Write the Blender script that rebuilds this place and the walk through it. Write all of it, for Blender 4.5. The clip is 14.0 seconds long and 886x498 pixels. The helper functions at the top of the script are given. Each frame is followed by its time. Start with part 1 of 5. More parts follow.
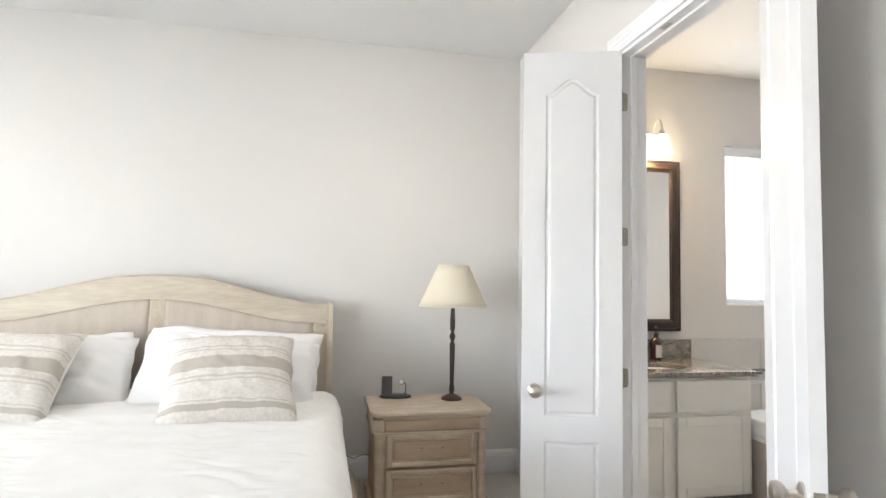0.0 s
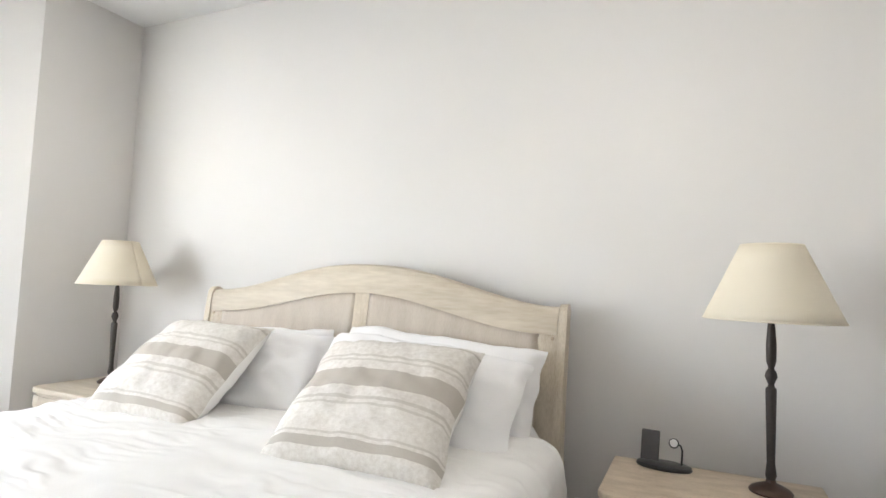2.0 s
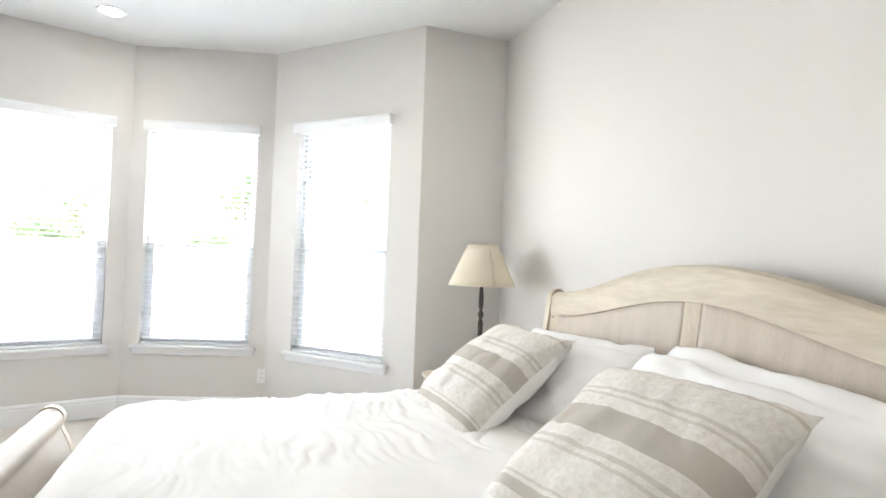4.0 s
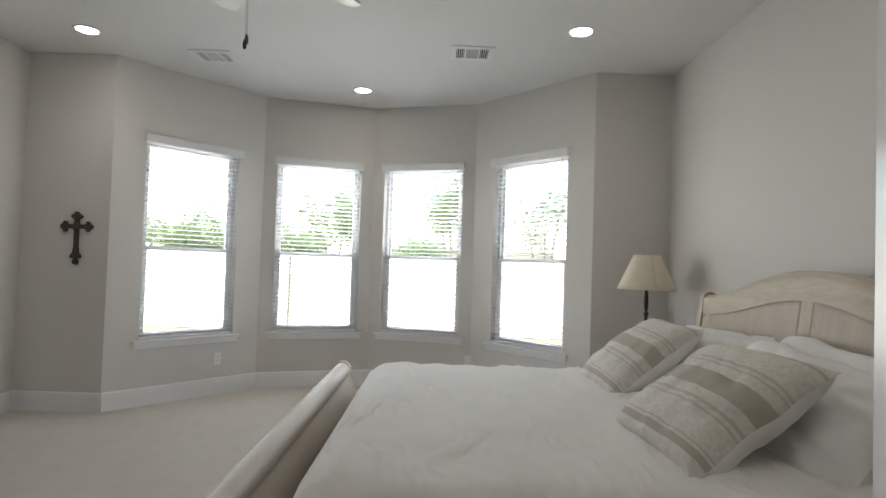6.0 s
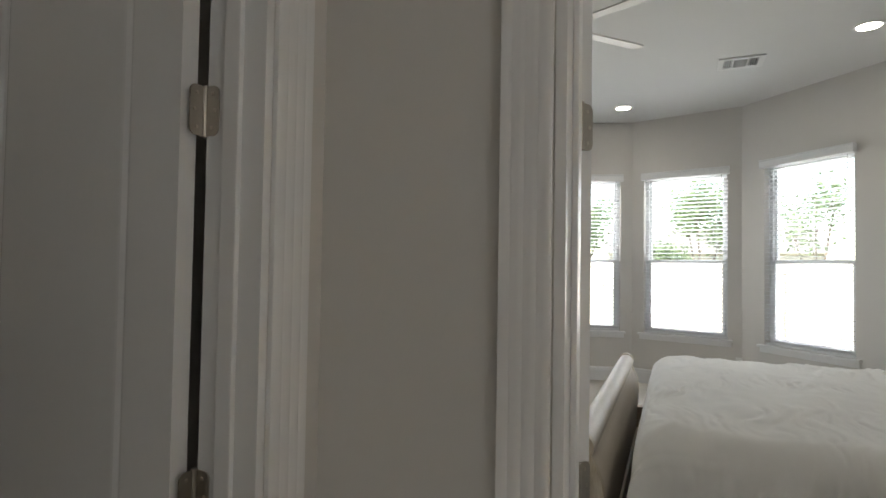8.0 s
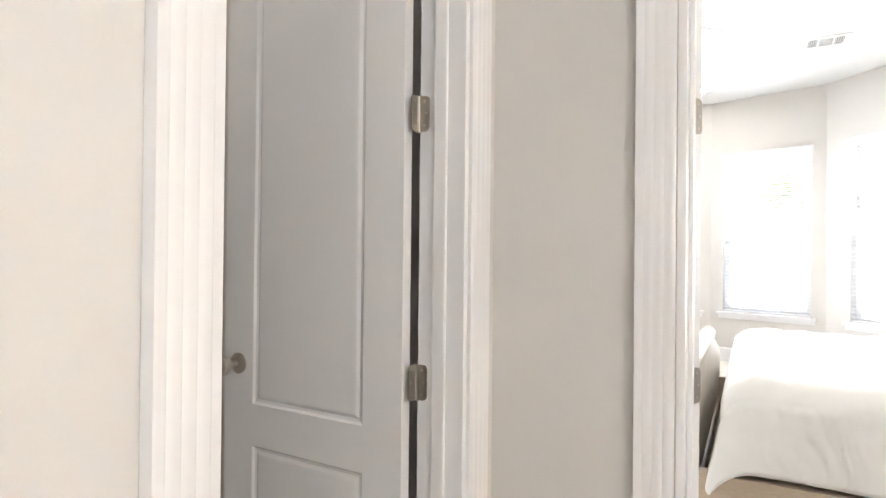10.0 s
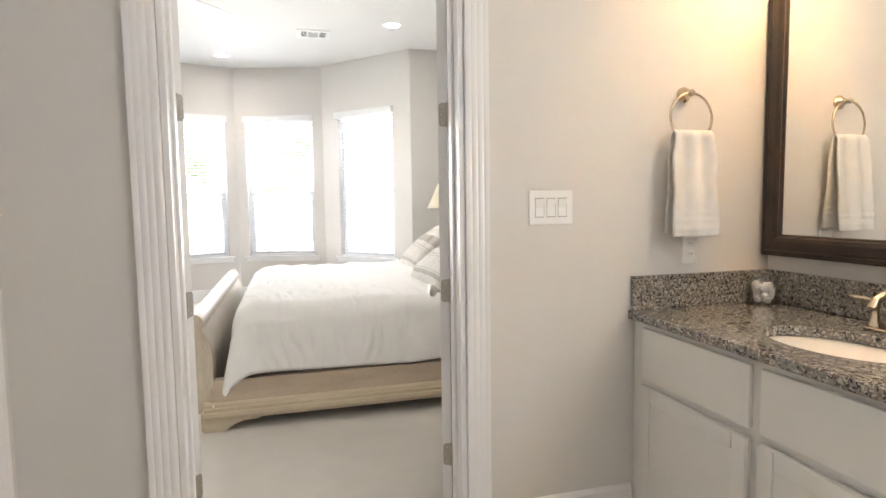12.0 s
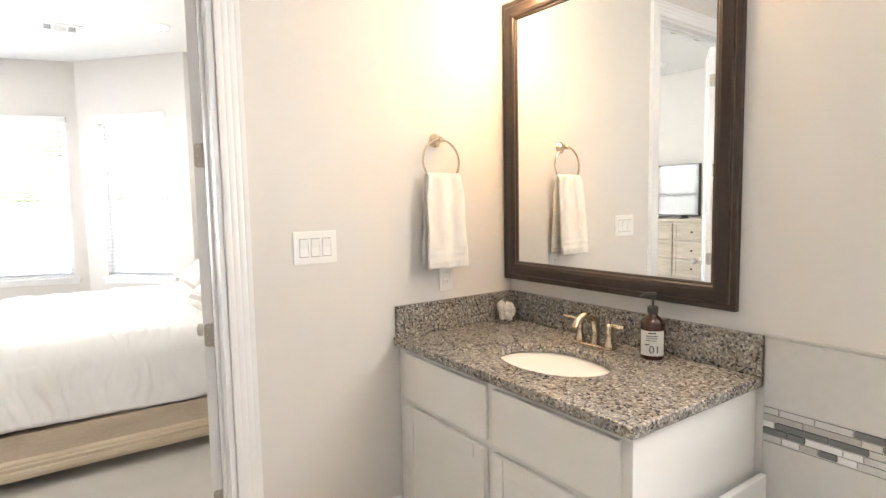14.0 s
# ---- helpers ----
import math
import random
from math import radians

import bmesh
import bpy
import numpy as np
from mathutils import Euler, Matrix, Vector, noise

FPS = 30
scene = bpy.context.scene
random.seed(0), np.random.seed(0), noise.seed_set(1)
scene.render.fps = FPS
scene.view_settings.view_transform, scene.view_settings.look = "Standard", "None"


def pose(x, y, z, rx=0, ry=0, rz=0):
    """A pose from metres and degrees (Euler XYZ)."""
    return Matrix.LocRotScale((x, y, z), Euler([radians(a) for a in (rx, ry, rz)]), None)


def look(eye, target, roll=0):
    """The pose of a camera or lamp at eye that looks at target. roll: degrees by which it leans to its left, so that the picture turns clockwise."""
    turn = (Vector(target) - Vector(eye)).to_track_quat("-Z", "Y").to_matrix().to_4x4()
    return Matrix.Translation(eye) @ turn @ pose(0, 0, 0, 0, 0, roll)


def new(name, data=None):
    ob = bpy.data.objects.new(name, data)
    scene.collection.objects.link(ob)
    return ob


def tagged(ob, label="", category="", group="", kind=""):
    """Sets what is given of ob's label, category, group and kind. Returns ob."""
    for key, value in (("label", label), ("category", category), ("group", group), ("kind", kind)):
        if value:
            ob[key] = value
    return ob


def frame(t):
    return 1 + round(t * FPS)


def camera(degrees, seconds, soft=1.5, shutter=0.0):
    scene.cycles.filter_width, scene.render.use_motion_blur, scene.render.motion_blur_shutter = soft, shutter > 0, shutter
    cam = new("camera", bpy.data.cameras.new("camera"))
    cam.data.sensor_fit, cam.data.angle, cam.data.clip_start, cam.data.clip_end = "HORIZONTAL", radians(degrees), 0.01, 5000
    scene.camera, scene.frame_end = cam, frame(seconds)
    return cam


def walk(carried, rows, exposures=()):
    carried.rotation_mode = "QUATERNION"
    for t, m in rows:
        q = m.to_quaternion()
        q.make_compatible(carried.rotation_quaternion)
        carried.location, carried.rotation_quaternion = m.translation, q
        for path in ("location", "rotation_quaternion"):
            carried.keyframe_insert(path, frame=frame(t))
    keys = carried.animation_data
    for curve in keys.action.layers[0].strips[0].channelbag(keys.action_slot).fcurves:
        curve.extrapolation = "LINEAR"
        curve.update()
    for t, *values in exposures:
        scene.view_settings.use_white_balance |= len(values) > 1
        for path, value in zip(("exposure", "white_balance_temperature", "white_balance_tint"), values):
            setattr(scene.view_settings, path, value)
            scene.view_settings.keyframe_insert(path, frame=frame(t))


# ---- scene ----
cam = camera(76.6, 14.0)
PATH = [
    (0, (-0.273, -0.155, 1.329), (0.139, 1.798, 1.451), 1.0),
    (0.5, (-0.065, 0.097, 1.29), (0.209, 2.073, 1.423), 1.1),
    (1, (0.102, 0.398, 1.261), (0.037, 2.392, 1.408), 1.5),
    (1.5, (0.245, 0.767, 1.278), (-0.236, 2.704, 1.41), 2.0),
    (2, (0.298, 1.096, 1.253), (-0.524, 2.914, 1.386), 2.4),
    (2.5, (0.314, 1.386, 1.268), (-0.826, 3.026, 1.375), 2.4),
    (3, (0.252, 1.592, 1.295), (-1.173, 2.992, 1.382), 2.4),
    (3.5, (0.31, 1.774, 1.313), (-1.403, 2.805, 1.373), 2.3),
    (4, (0.459, 1.865, 1.323), (-1.414, 2.565, 1.371), 2.1),
    (4.2, (0.536, 1.856, 1.324), (-1.375, 2.445, 1.369), 2.0),
    (6.3, (1.562, 1.774, 1.318), (-0.437, 1.764, 1.375), 1.8),
    (6.5, (1.648, 1.768, 1.332), (-0.351, 1.746, 1.388), 1.7),
    (7, (1.855, 1.724, 1.329), (-0.14, 1.6, 1.388), 1.5),
    (7.5, (2.02, 1.629, 1.321), (0.067, 1.201, 1.381), 1.1),
    (8, (2.163, 1.507, 1.302), (0.315, 0.743, 1.36), 0.9),
    (8.5, (2.262, 1.411, 1.273), (0.527, 0.418, 1.324), 0.9),
    (8.7, (2.302, 1.39, 1.252), (0.601, 0.338, 1.301), 0.8),
    (10.8, (2.818, 1.517, 1.22), (0.935, 0.851, 1.114), 0.2),
    (11, (2.872, 1.521, 1.222), (0.927, 1.069, 1.107), 0.0),
    (11.5, (3.048, 1.595, 1.236), (1.053, 1.633, 1.09), -0.4),
    (12, (3.162, 1.694, 1.236), (1.239, 2.218, 1.072), -0.8),
    (12.5, (3.22, 1.751, 1.23), (1.407, 2.575, 1.047), -1.2),
    (13, (3.268, 1.784, 1.23), (1.534, 2.76, 1.029), -1.3),
    (13.5, (3.283, 1.801, 1.305), (1.609, 2.877, 1.102), -1.3),
    (14, (3.299, 1.798, 1.392), (1.668, 2.942, 1.213), -1.1),
]
# stops of exposure along the walk, as the film's camera adapts
EXPOSURES = [(0.0, 3.82, 6400, 9), (2.0, 3.76, 6400, 9), (4.2, 3.68, 6450, 8), (5.3, 2.85, 6600, 8), (6.3, 2.05, 6700, 6), (7.0, 1.68, 6700, 5), (7.5, 1.5, 6750, 6), (8.0, 2.18, 6800, 6), (8.5, 3.38, 6900, 8), (8.7, 3.75, 6800, 9), (10.0, 4.25, 6600, 10), (10.8, 4.45, 6600, 10), (11.5, 4.18, 6700, 10), (12.2, 3.7, 6800, 10), (12.8, 3.85, 6850, 10), (14.0, 4.2, 6700, 10)]
walk(cam, [(t, look(eye, target, roll)) for t, eye, target, roll in PATH], EXPOSURES)

# ---- world and light ----
world = bpy.data.worlds.new("sky")
scene.world = world
world.use_nodes = True
sky = world.node_tree.nodes.new("ShaderNodeTexSky")
sky.sky_type = "NISHITA"
sky.sun_disc = False
sky.sun_elevation = radians(52)
sky.sun_rotation = radians(120)
world.node_tree.nodes["Background"].inputs["Strength"].default_value = 0.15
world.node_tree.links.new(sky.outputs["Color"], world.node_tree.nodes["Background"].inputs["Color"])
sun = new("sun", bpy.data.lights.new("sun", "SUN"))
sun.data.energy, sun.data.angle, sun.data.color = 5.0, radians(0.5), (1, 0.95, 0.88)
sun.matrix_world = look((8, -5, 12), (0, 0, 0))


def area_lamp(name, m, w, h, watts, colour):
    d = bpy.data.lights.new(name, "AREA")
    d.shape, d.size, d.size_y, d.energy, d.color = "RECTANGLE", w, h, watts, colour
    ob = new(name, d)
    ob.matrix_world = m
    return ob


def point_lamp(name, at, watts, colour, radius=0.04):
    d = bpy.data.lights.new(name, "POINT")
    d.energy, d.color, d.shadow_soft_size = watts, colour, radius
    ob = new(name, d)
    ob.location = at
    return ob


def spot_lamp(name, at, watts, colour):
    d = bpy.data.lights.new(name, "SPOT")
    d.energy, d.color, d.shadow_soft_size, d.spot_size, d.spot_blend = watts, colour, 0.06, radians(125), 0.7
    ob = new(name, d)
    ob.location = at
    return ob


WARM, DAY = (1.0, 0.76, 0.50), (0.93, 0.935, 0.98)
# added lamps stand in for daylight at the bay windows and behind the bathroom shade
for x, y, turn in ((-3.93, -0.62, 48.5), (-4.63, 0.47, 16.7), (-4.63, 1.63, -16.7), (-3.93, 2.71, -48.5)):
    area_lamp("window_light", pose(x, y, 1.46, 90, 0, turn - 90), 0.84, 1.72, 5.8, DAY)
area_lamp("bath_window_light", pose(3.225, 3.755, 1.83, -90, 0, 0), 0.80, 1.10, 4.2, DAY)
# unseen lamp added on the room side of the shade brightens the bathroom
area_lamp("bath_window_light", pose(3.225, 3.670, 1.83, -90, 0, 0), 0.80, 1.10, 1.9, DAY)
# recessed ceiling lights and the bulbs over the vanity
CANS = [(-4.036, 0.995), (-2.50, 2.745), (-2.79, -0.921), (0.15, 2.745), (0.15, -0.921)]
for x, y in CANS:
    spot_lamp("recessed_bulb", (x, y, 2.98), 1.5, (1.0, 0.95, 0.89))
BULBS = [1.47, 1.80, 2.13]
for x in BULBS:
    point_lamp("vanity_bulb", (x, 3.492, 2.36), 0.25, WARM)

# unseen ceiling spots of the bathroom and the toilet room
UNSEEN_BATH_CANS = [(3.35, 2.30), (1.95, -0.25)]
# added fill that brightens the vanity cabinets; no such fitting is known
spot_lamp("recessed_bulb", (*UNSEEN_BATH_CANS[0], 2.98), 0.66, (1.0, 0.90, 0.78))
# gives the toilet room its warm tint
spot_lamp("recessed_bulb", (*UNSEEN_BATH_CANS[1], 2.98), 0.10, (1.0, 0.52, 0.22))


# ---- materials ----
def material(name, colour, rough=0.5, metal=0.0, vary=0.06, scale=6.0, grain=120.0, bump=0.1, second=None, coat=0.0, stretch=(1, 1, 1), depth=0.002):
    """Principled surface with colour varied at two scales and a fine relief."""
    m = bpy.data.materials.new(name)
    m.use_nodes = True
    nt = m.node_tree
    b = nt.nodes["Principled BSDF"]
    co = nt.nodes.new("ShaderNodeTexCoord")
    mp = nt.nodes.new("ShaderNodeMapping")
    mp.inputs["Scale"].default_value = stretch
    nt.links.new(co.outputs["Object"], mp.inputs["Vector"])
    n1, n2 = nt.nodes.new("ShaderNodeTexNoise"), nt.nodes.new("ShaderNodeTexNoise")
    for n, sc in ((n1, scale), (n2, grain)):
        n.inputs["Scale"].default_value, n.inputs["Detail"].default_value = sc, 4
        nt.links.new(mp.outputs["Vector"], n.inputs["Vector"])
    ramp = nt.nodes.new("ShaderNodeValToRGB")
    other = second or tuple(c * (1 - vary * 2) for c in colour)
    ramp.color_ramp.elements[0].position, ramp.color_ramp.elements[1].position = 0.32, 0.68
    ramp.color_ramp.elements[0].color = (*other, 1)
    ramp.color_ramp.elements[1].color = (*colour, 1)
    mix = nt.nodes.new("ShaderNodeMath")
    mix.operation = "MULTIPLY_ADD"
    mix.inputs[1].default_value = 0.35
    nt.links.new(n2.outputs["Fac"], mix.inputs[0])
    half = nt.nodes.new("ShaderNodeMath")
    half.operation = "MULTIPLY"
    half.inputs[1].default_value = 0.65
    nt.links.new(n1.outputs["Fac"], half.inputs[0])
    nt.links.new(half.outputs[0], mix.inputs[2])
    nt.links.new(mix.outputs[0], ramp.inputs["Fac"])
    nt.links.new(ramp.outputs["Color"], b.inputs["Base Color"])
    b.inputs["Roughness"].default_value, b.inputs["Metallic"].default_value = rough, metal
    b.inputs["Coat Weight"].default_value = coat
    if bump:
        bp = nt.nodes.new("ShaderNodeBump")
        bp.inputs["Strength"].default_value, bp.inputs["Distance"].default_value = bump, depth
        nt.links.new(n2.outputs["Fac"], bp.inputs["Height"])
        nt.links.new(bp.outputs["Normal"], b.inputs["Normal"])
    return m


def emitter(name, colour, strength):
    m = bpy.data.materials.new(name)
    m.use_nodes = True
    b = m.node_tree.nodes["Principled BSDF"]
    b.inputs["Base Color"].default_value = (*colour, 1)
    b.inputs["Emission Color"].default_value = (*colour, 1)
    b.inputs["Emission Strength"].default_value = strength
    return m


def clear_pane(name):
    """Thin window glass: mostly clear, with a little gloss."""
    m = bpy.data.materials.new(name)
    m.use_nodes = True
    nt = m.node_tree
    nt.nodes.remove(nt.nodes["Principled BSDF"])
    tr, gl, mx, fr = (nt.nodes.new(k) for k in ("ShaderNodeBsdfTransparent", "ShaderNodeBsdfGlossy", "ShaderNodeMixShader", "ShaderNodeFresnel"))
    gl.inputs["Roughness"].default_value = 0.02
    fr.inputs["IOR"].default_value = 1.3
    nt.links.new(fr.outputs[0], mx.inputs[0])
    nt.links.new(tr.outputs[0], mx.inputs[1])
    nt.links.new(gl.outputs[0], mx.inputs[2])
    nt.links.new(mx.outputs[0], nt.nodes["Material Output"].inputs["Surface"])
    return m


WALL = material("wall_paint", (0.668, 0.648, 0.626), 0.75, vary=0.015, scale=1.2, grain=260, bump=0.12, depth=0.001)
CEIL = material("ceiling_paint", (0.76, 0.76, 0.75), 0.85, vary=0.01, scale=1.5, grain=180, bump=0.18, depth=0.0015)
TRIM = material("trim_paint", (0.80, 0.80, 0.81), 0.28, vary=0.012, scale=3, grain=60, bump=0.03)
DOORP = material("door_paint", (0.80, 0.80, 0.81), 0.26, vary=0.012, scale=3, grain=70, bump=0.04)
CARPET = material("carpet_pile", (0.72, 0.675, 0.61), 0.95, vary=0.04, scale=7, grain=420, bump=0.9, depth=0.006)
BATHTILE = material("floor_tile", (0.62, 0.58, 0.52), 0.35, vary=0.06, scale=4, grain=40, bump=0.03)
OAK = material("whitewashed_oak", (0.62, 0.555, 0.45), 0.55, vary=0.1, scale=2.2, grain=13, bump=0.15, second=(0.41, 0.35, 0.265), stretch=(0.7, 4, 4.5))
OAKV = material("whitewashed_panel", (0.52, 0.46, 0.385), 0.6, vary=0.1, scale=3, grain=50, bump=0.15, second=(0.41, 0.35, 0.285), stretch=(5, 5, 0.7))
OAKP = material("whitewashed_post", (0.63, 0.56, 0.45), 0.55, vary=0.1, scale=2.5, grain=40, bump=0.2, second=(0.40, 0.33, 0.24), stretch=(6, 6, 1))
OAKY = material("whitewashed_rail", (0.53, 0.43, 0.32), 0.55, vary=0.1, scale=2.2, grain=45, bump=0.15, second=(0.39, 0.31, 0.225), stretch=(5, 1, 5))
OAKYL = material("pale_rail_moulding", (0.60, 0.51, 0.37), 0.5, vary=0.1, scale=2.2, grain=45, bump=0.15, second=(0.46, 0.37, 0.25), stretch=(5, 1, 5))
NSWOOD = material("worn_nightstand_wood", (0.51, 0.39, 0.275), 0.5, vary=0.1, scale=3, grain=55, bump=0.15, second=(0.36, 0.26, 0.175), stretch=(1, 5, 5))
NSEDGE = material("pale_worn_edge", (0.60, 0.50, 0.385), 0.5, vary=0.1, scale=5, grain=60, bump=0.15, second=(0.40, 0.32, 0.23), stretch=(1.5, 4, 4))
LINEN = material("white_linen", (0.86, 0.845, 0.815), 0.9, vary=0.03, scale=9, grain=330, bump=0.3, depth=0.0015)
COTTON = material("white_cotton", (0.86, 0.85, 0.84), 0.85, vary=0.02, scale=8, grain=280, bump=0.15, depth=0.001)
IRON = material("dark_iron", (0.055, 0.045, 0.04), 0.45, metal=0.4, vary=0.15, scale=20, grain=90, bump=0.1)
NICKEL = material("brushed_nickel", (0.56, 0.52, 0.47), 0.28, metal=1, vary=0.05, scale=20, grain=200, bump=0.02)
HINGE = material("satin_nickel_hinge", (0.44, 0.41, 0.37), 0.32, metal=1, vary=0.05, scale=30, grain=200, bump=0.02)
FAUCET = material("champagne_nickel", (0.62, 0.52, 0.40), 0.22, metal=1, vary=0.05, scale=30, grain=200, bump=0.02)
CAB = material("cabinet_paint", (0.76, 0.75, 0.72), 0.4, vary=0.015, scale=3, grain=60, bump=0.03)
FRAMEW = material("espresso_frame", (0.045, 0.028, 0.02), 0.35, vary=0.2, scale=8, grain=70, bump=0.05)
FRAMEL = material("rubbed_frame_line", (0.16, 0.115, 0.085), 0.35, vary=0.2, scale=8, grain=70, bump=0.05)
PORCELAIN = material("porcelain", (0.83, 0.83, 0.82), 0.1, vary=0.01, scale=2, grain=20, bump=0.0, coat=0.3)
PLASTIC = material("white_plastic", (0.80, 0.80, 0.79), 0.35, vary=0.01, scale=3, grain=40, bump=0.0)
# near black; also paints the shade inside outlet slots and vent duct
SLOT = material("dark_slot", (0.06, 0.06, 0.065), 0.6, vary=0.1, scale=10, grain=60, bump=0.0)
BLIND = material("white_blind", (0.78, 0.79, 0.80), 0.4, vary=0.015, scale=4, grain=60, bump=0.02)
VINYL = material("window_vinyl", (0.72, 0.73, 0.74), 0.4, vary=0.015, scale=4, grain=60, bump=0.02)
BLACK = material("black_plastic", (0.03, 0.03, 0.032), 0.35, vary=0.1, scale=20, grain=90, bump=0.03)
TOWEL = material("terry_towel", (0.82, 0.81, 0.79), 0.95, vary=0.03, scale=20, grain=520, bump=0.9, depth=0.004)
WALLTILE = material("grey_wall_tile", (0.60, 0.585, 0.56), 0.3, vary=0.05, scale=3, grain=30, bump=0.02)
GROUT = material("tile_grout", (0.60, 0.59, 0.57), 0.8, vary=0.04, scale=9, grain=120, bump=0.2)
PANE = clear_pane("window_glass")
JAR = clear_pane("jar_glass")
JAR.node_tree.links.remove(JAR.node_tree.nodes["Mix Shader"].inputs[0].links[0])
JAR.node_tree.nodes["Mix Shader"].inputs[0].default_value = 0.18
MIRROR = material("mirror_glass", (0.92, 0.93, 0.92), 0.0, metal=1, vary=0.0, scale=1, grain=1, bump=0.0)
LABEL = material("paper_label", (0.75, 0.73, 0.68), 0.7, vary=0.03, scale=20, grain=100, bump=0.02)
INK = material("label_ink", (0.04, 0.04, 0.04), 0.7, vary=0.1, scale=20, grain=100, bump=0.0)


def translucent(name, colour, rough=0.8):
    m = material(name, colour, rough, vary=0.02, scale=8, grain=300, bump=0.15, depth=0.0008)
    nt = m.node_tree
    b = nt.nodes["Principled BSDF"]
    tl, mx = nt.nodes.new("ShaderNodeBsdfTranslucent"), nt.nodes.new("ShaderNodeMixShader")
    tl.inputs["Color"].default_value = (*colour, 1)
    mx.inputs[0].default_value = 0.35
    nt.links.new(b.outputs[0], mx.inputs[1])
    nt.links.new(tl.outputs[0], mx.inputs[2])
    nt.links.new(mx.outputs[0], nt.nodes["Material Output"].inputs["Surface"])
    return m


SHADE = translucent("cream_shade_cloth", (0.86, 0.80, 0.67))


def striped_linen(name):
    """Oatmeal linen with a broad taupe band and thin lines, along the cushion's own length."""
    m = material(name, (0.77, 0.74, 0.695), 0.9, vary=0.05, scale=55, grain=210, bump=0.5, depth=0.002, second=(0.60, 0.56, 0.505))
    nt = m.node_tree
    b = nt.nodes["Principled BSDF"]
    base = b.inputs["Base Color"].links[0].from_socket
    co, sep = nt.nodes.new("ShaderNodeTexCoord"), nt.nodes.new("ShaderNodeSeparateXYZ")
    nt.links.new(co.outputs["Object"], sep.inputs[0])
    add = nt.nodes.new("ShaderNodeMath")
    add.operation = "MULTIPLY_ADD"
    add.inputs[1].default_value, add.inputs[2].default_value = 1 / 0.62, 0.5
    nt.links.new(sep.outputs["Y"], add.inputs[0])
    ramp = nt.nodes.new("ShaderNodeValToRGB")
    ramp.color_ramp.interpolation = "CONSTANT"
    els = ramp.color_ramp.elements
    stops = [(0.0, 0), (0.09, 0.85), (0.135, 0), (0.15, 0.5), (0.162, 0), (0.325, 0.5), (0.34, 0), (0.365, 0.55), (0.39, 0), (0.46, 0.9), (0.60, 0), (0.665, 0.5), (0.68, 0), (0.70, 0.55), (0.722, 0), (0.92, 0.6), (0.938, 0)]
    els[0].position, els[1].position = 0, 1
    for p, v in stops[1:]:
        els.new(p).color = (v, v, v, 1)
    els[0].color, els[len(els) - 1].color = (0, 0, 0, 1), (0, 0, 0, 1)
    nt.links.new(add.outputs[0], ramp.inputs[0])
    mix = nt.nodes.new("ShaderNodeMix")
    mix.data_type = "RGBA"
    nt.links.new(ramp.outputs["Color"], mix.inputs["Factor"])
    nt.links.new(base, mix.inputs["A"])
    mix.inputs["B"].default_value = (0.44, 0.40, 0.345, 1)
    nt.links.new(mix.outputs["Result"], b.inputs["Base Color"])
    return m


STRIPED = striped_linen("striped_linen")


def granite(name):
    m = material(name, (0.36, 0.29, 0.22), 0.12, vary=0.1, scale=9, grain=40, bump=0.0)
    nt = m.node_tree
    b = nt.nodes["Principled BSDF"]
    co, v = nt.nodes.new("ShaderNodeTexCoord"), nt.nodes.new("ShaderNodeTexVoronoi")
    warp, mxv = nt.nodes.new("ShaderNodeTexNoise"), nt.nodes.new("ShaderNodeVectorMath")
    warp.inputs["Scale"].default_value = 60
    mxv.operation = "MULTIPLY_ADD"
    mxv.inputs[1].default_value = (0.02, 0.02, 0.02)
    nt.links.new(co.outputs["Object"], warp.inputs["Vector"])
    nt.links.new(warp.outputs["Color"], mxv.inputs[0])
    nt.links.new(co.outputs["Object"], mxv.inputs[2])
    nt.links.new(mxv.outputs[0], v.inputs["Vector"])
    v.inputs["Scale"].default_value = 155
    sep = nt.nodes.new("ShaderNodeSeparateColor")
    nt.links.new(v.outputs["Color"], sep.inputs[0])
    ramp = nt.nodes.new("ShaderNodeValToRGB")
    ramp.color_ramp.interpolation = "CONSTANT"
    cols = [(0.0, (0.05, 0.045, 0.042)), (0.14, (0.17, 0.14, 0.11)), (0.34, (0.29, 0.262, 0.22)), (0.58, (0.235, 0.225, 0.22)), (0.78, (0.46, 0.43, 0.38)), (0.94, (0.18, 0.185, 0.19))]
    els = ramp.color_ramp.elements
    els[0].color, els[1].position, els[1].color = (*cols[0][1], 1), 1, (*cols[-1][1], 1)
    for p, c in cols[1:]:
        els.new(p).color = (*c, 1)
    nt.links.new(sep.outputs[0], ramp.inputs[0])
    nt.links.new(ramp.outputs["Color"], b.inputs["Base Color"])
    b.inputs["Coat Weight"].default_value = 0.3
    return m


GRANITE = granite("speckled_granite")


# ---- mesh helpers ----
def link(name, bm, mat, smooth=False):
    me = bpy.data.meshes.new(name)
    bm.normal_update()
    bm.to_mesh(me)
    bm.free()
    if mat:
        me.materials.append(mat)
    if smooth:
        me.polygons.foreach_set("use_smooth", [True] * len(me.polygons))
        me.set_sharp_from_angle(angle=radians(40))
    return new(name, me)


def part(name, bm, mat, parent, label="", smooth=False):
    ob = link(name, bm, mat, smooth)
    ob.parent = parent
    if label:
        ob["label"] = label
    return ob


def share(name, ob, parent, m):
    """A repeat of a piece on the same mesh."""
    o = new(name, ob.data)
    o.parent = parent
    o.matrix_basis = m
    return o


def thing(name, m, label, category, group="", kind=""):
    ob = new(name)
    ob.empty_display_size = 0.1
    ob.matrix_basis = m
    return tagged(ob, label, category, group, kind)


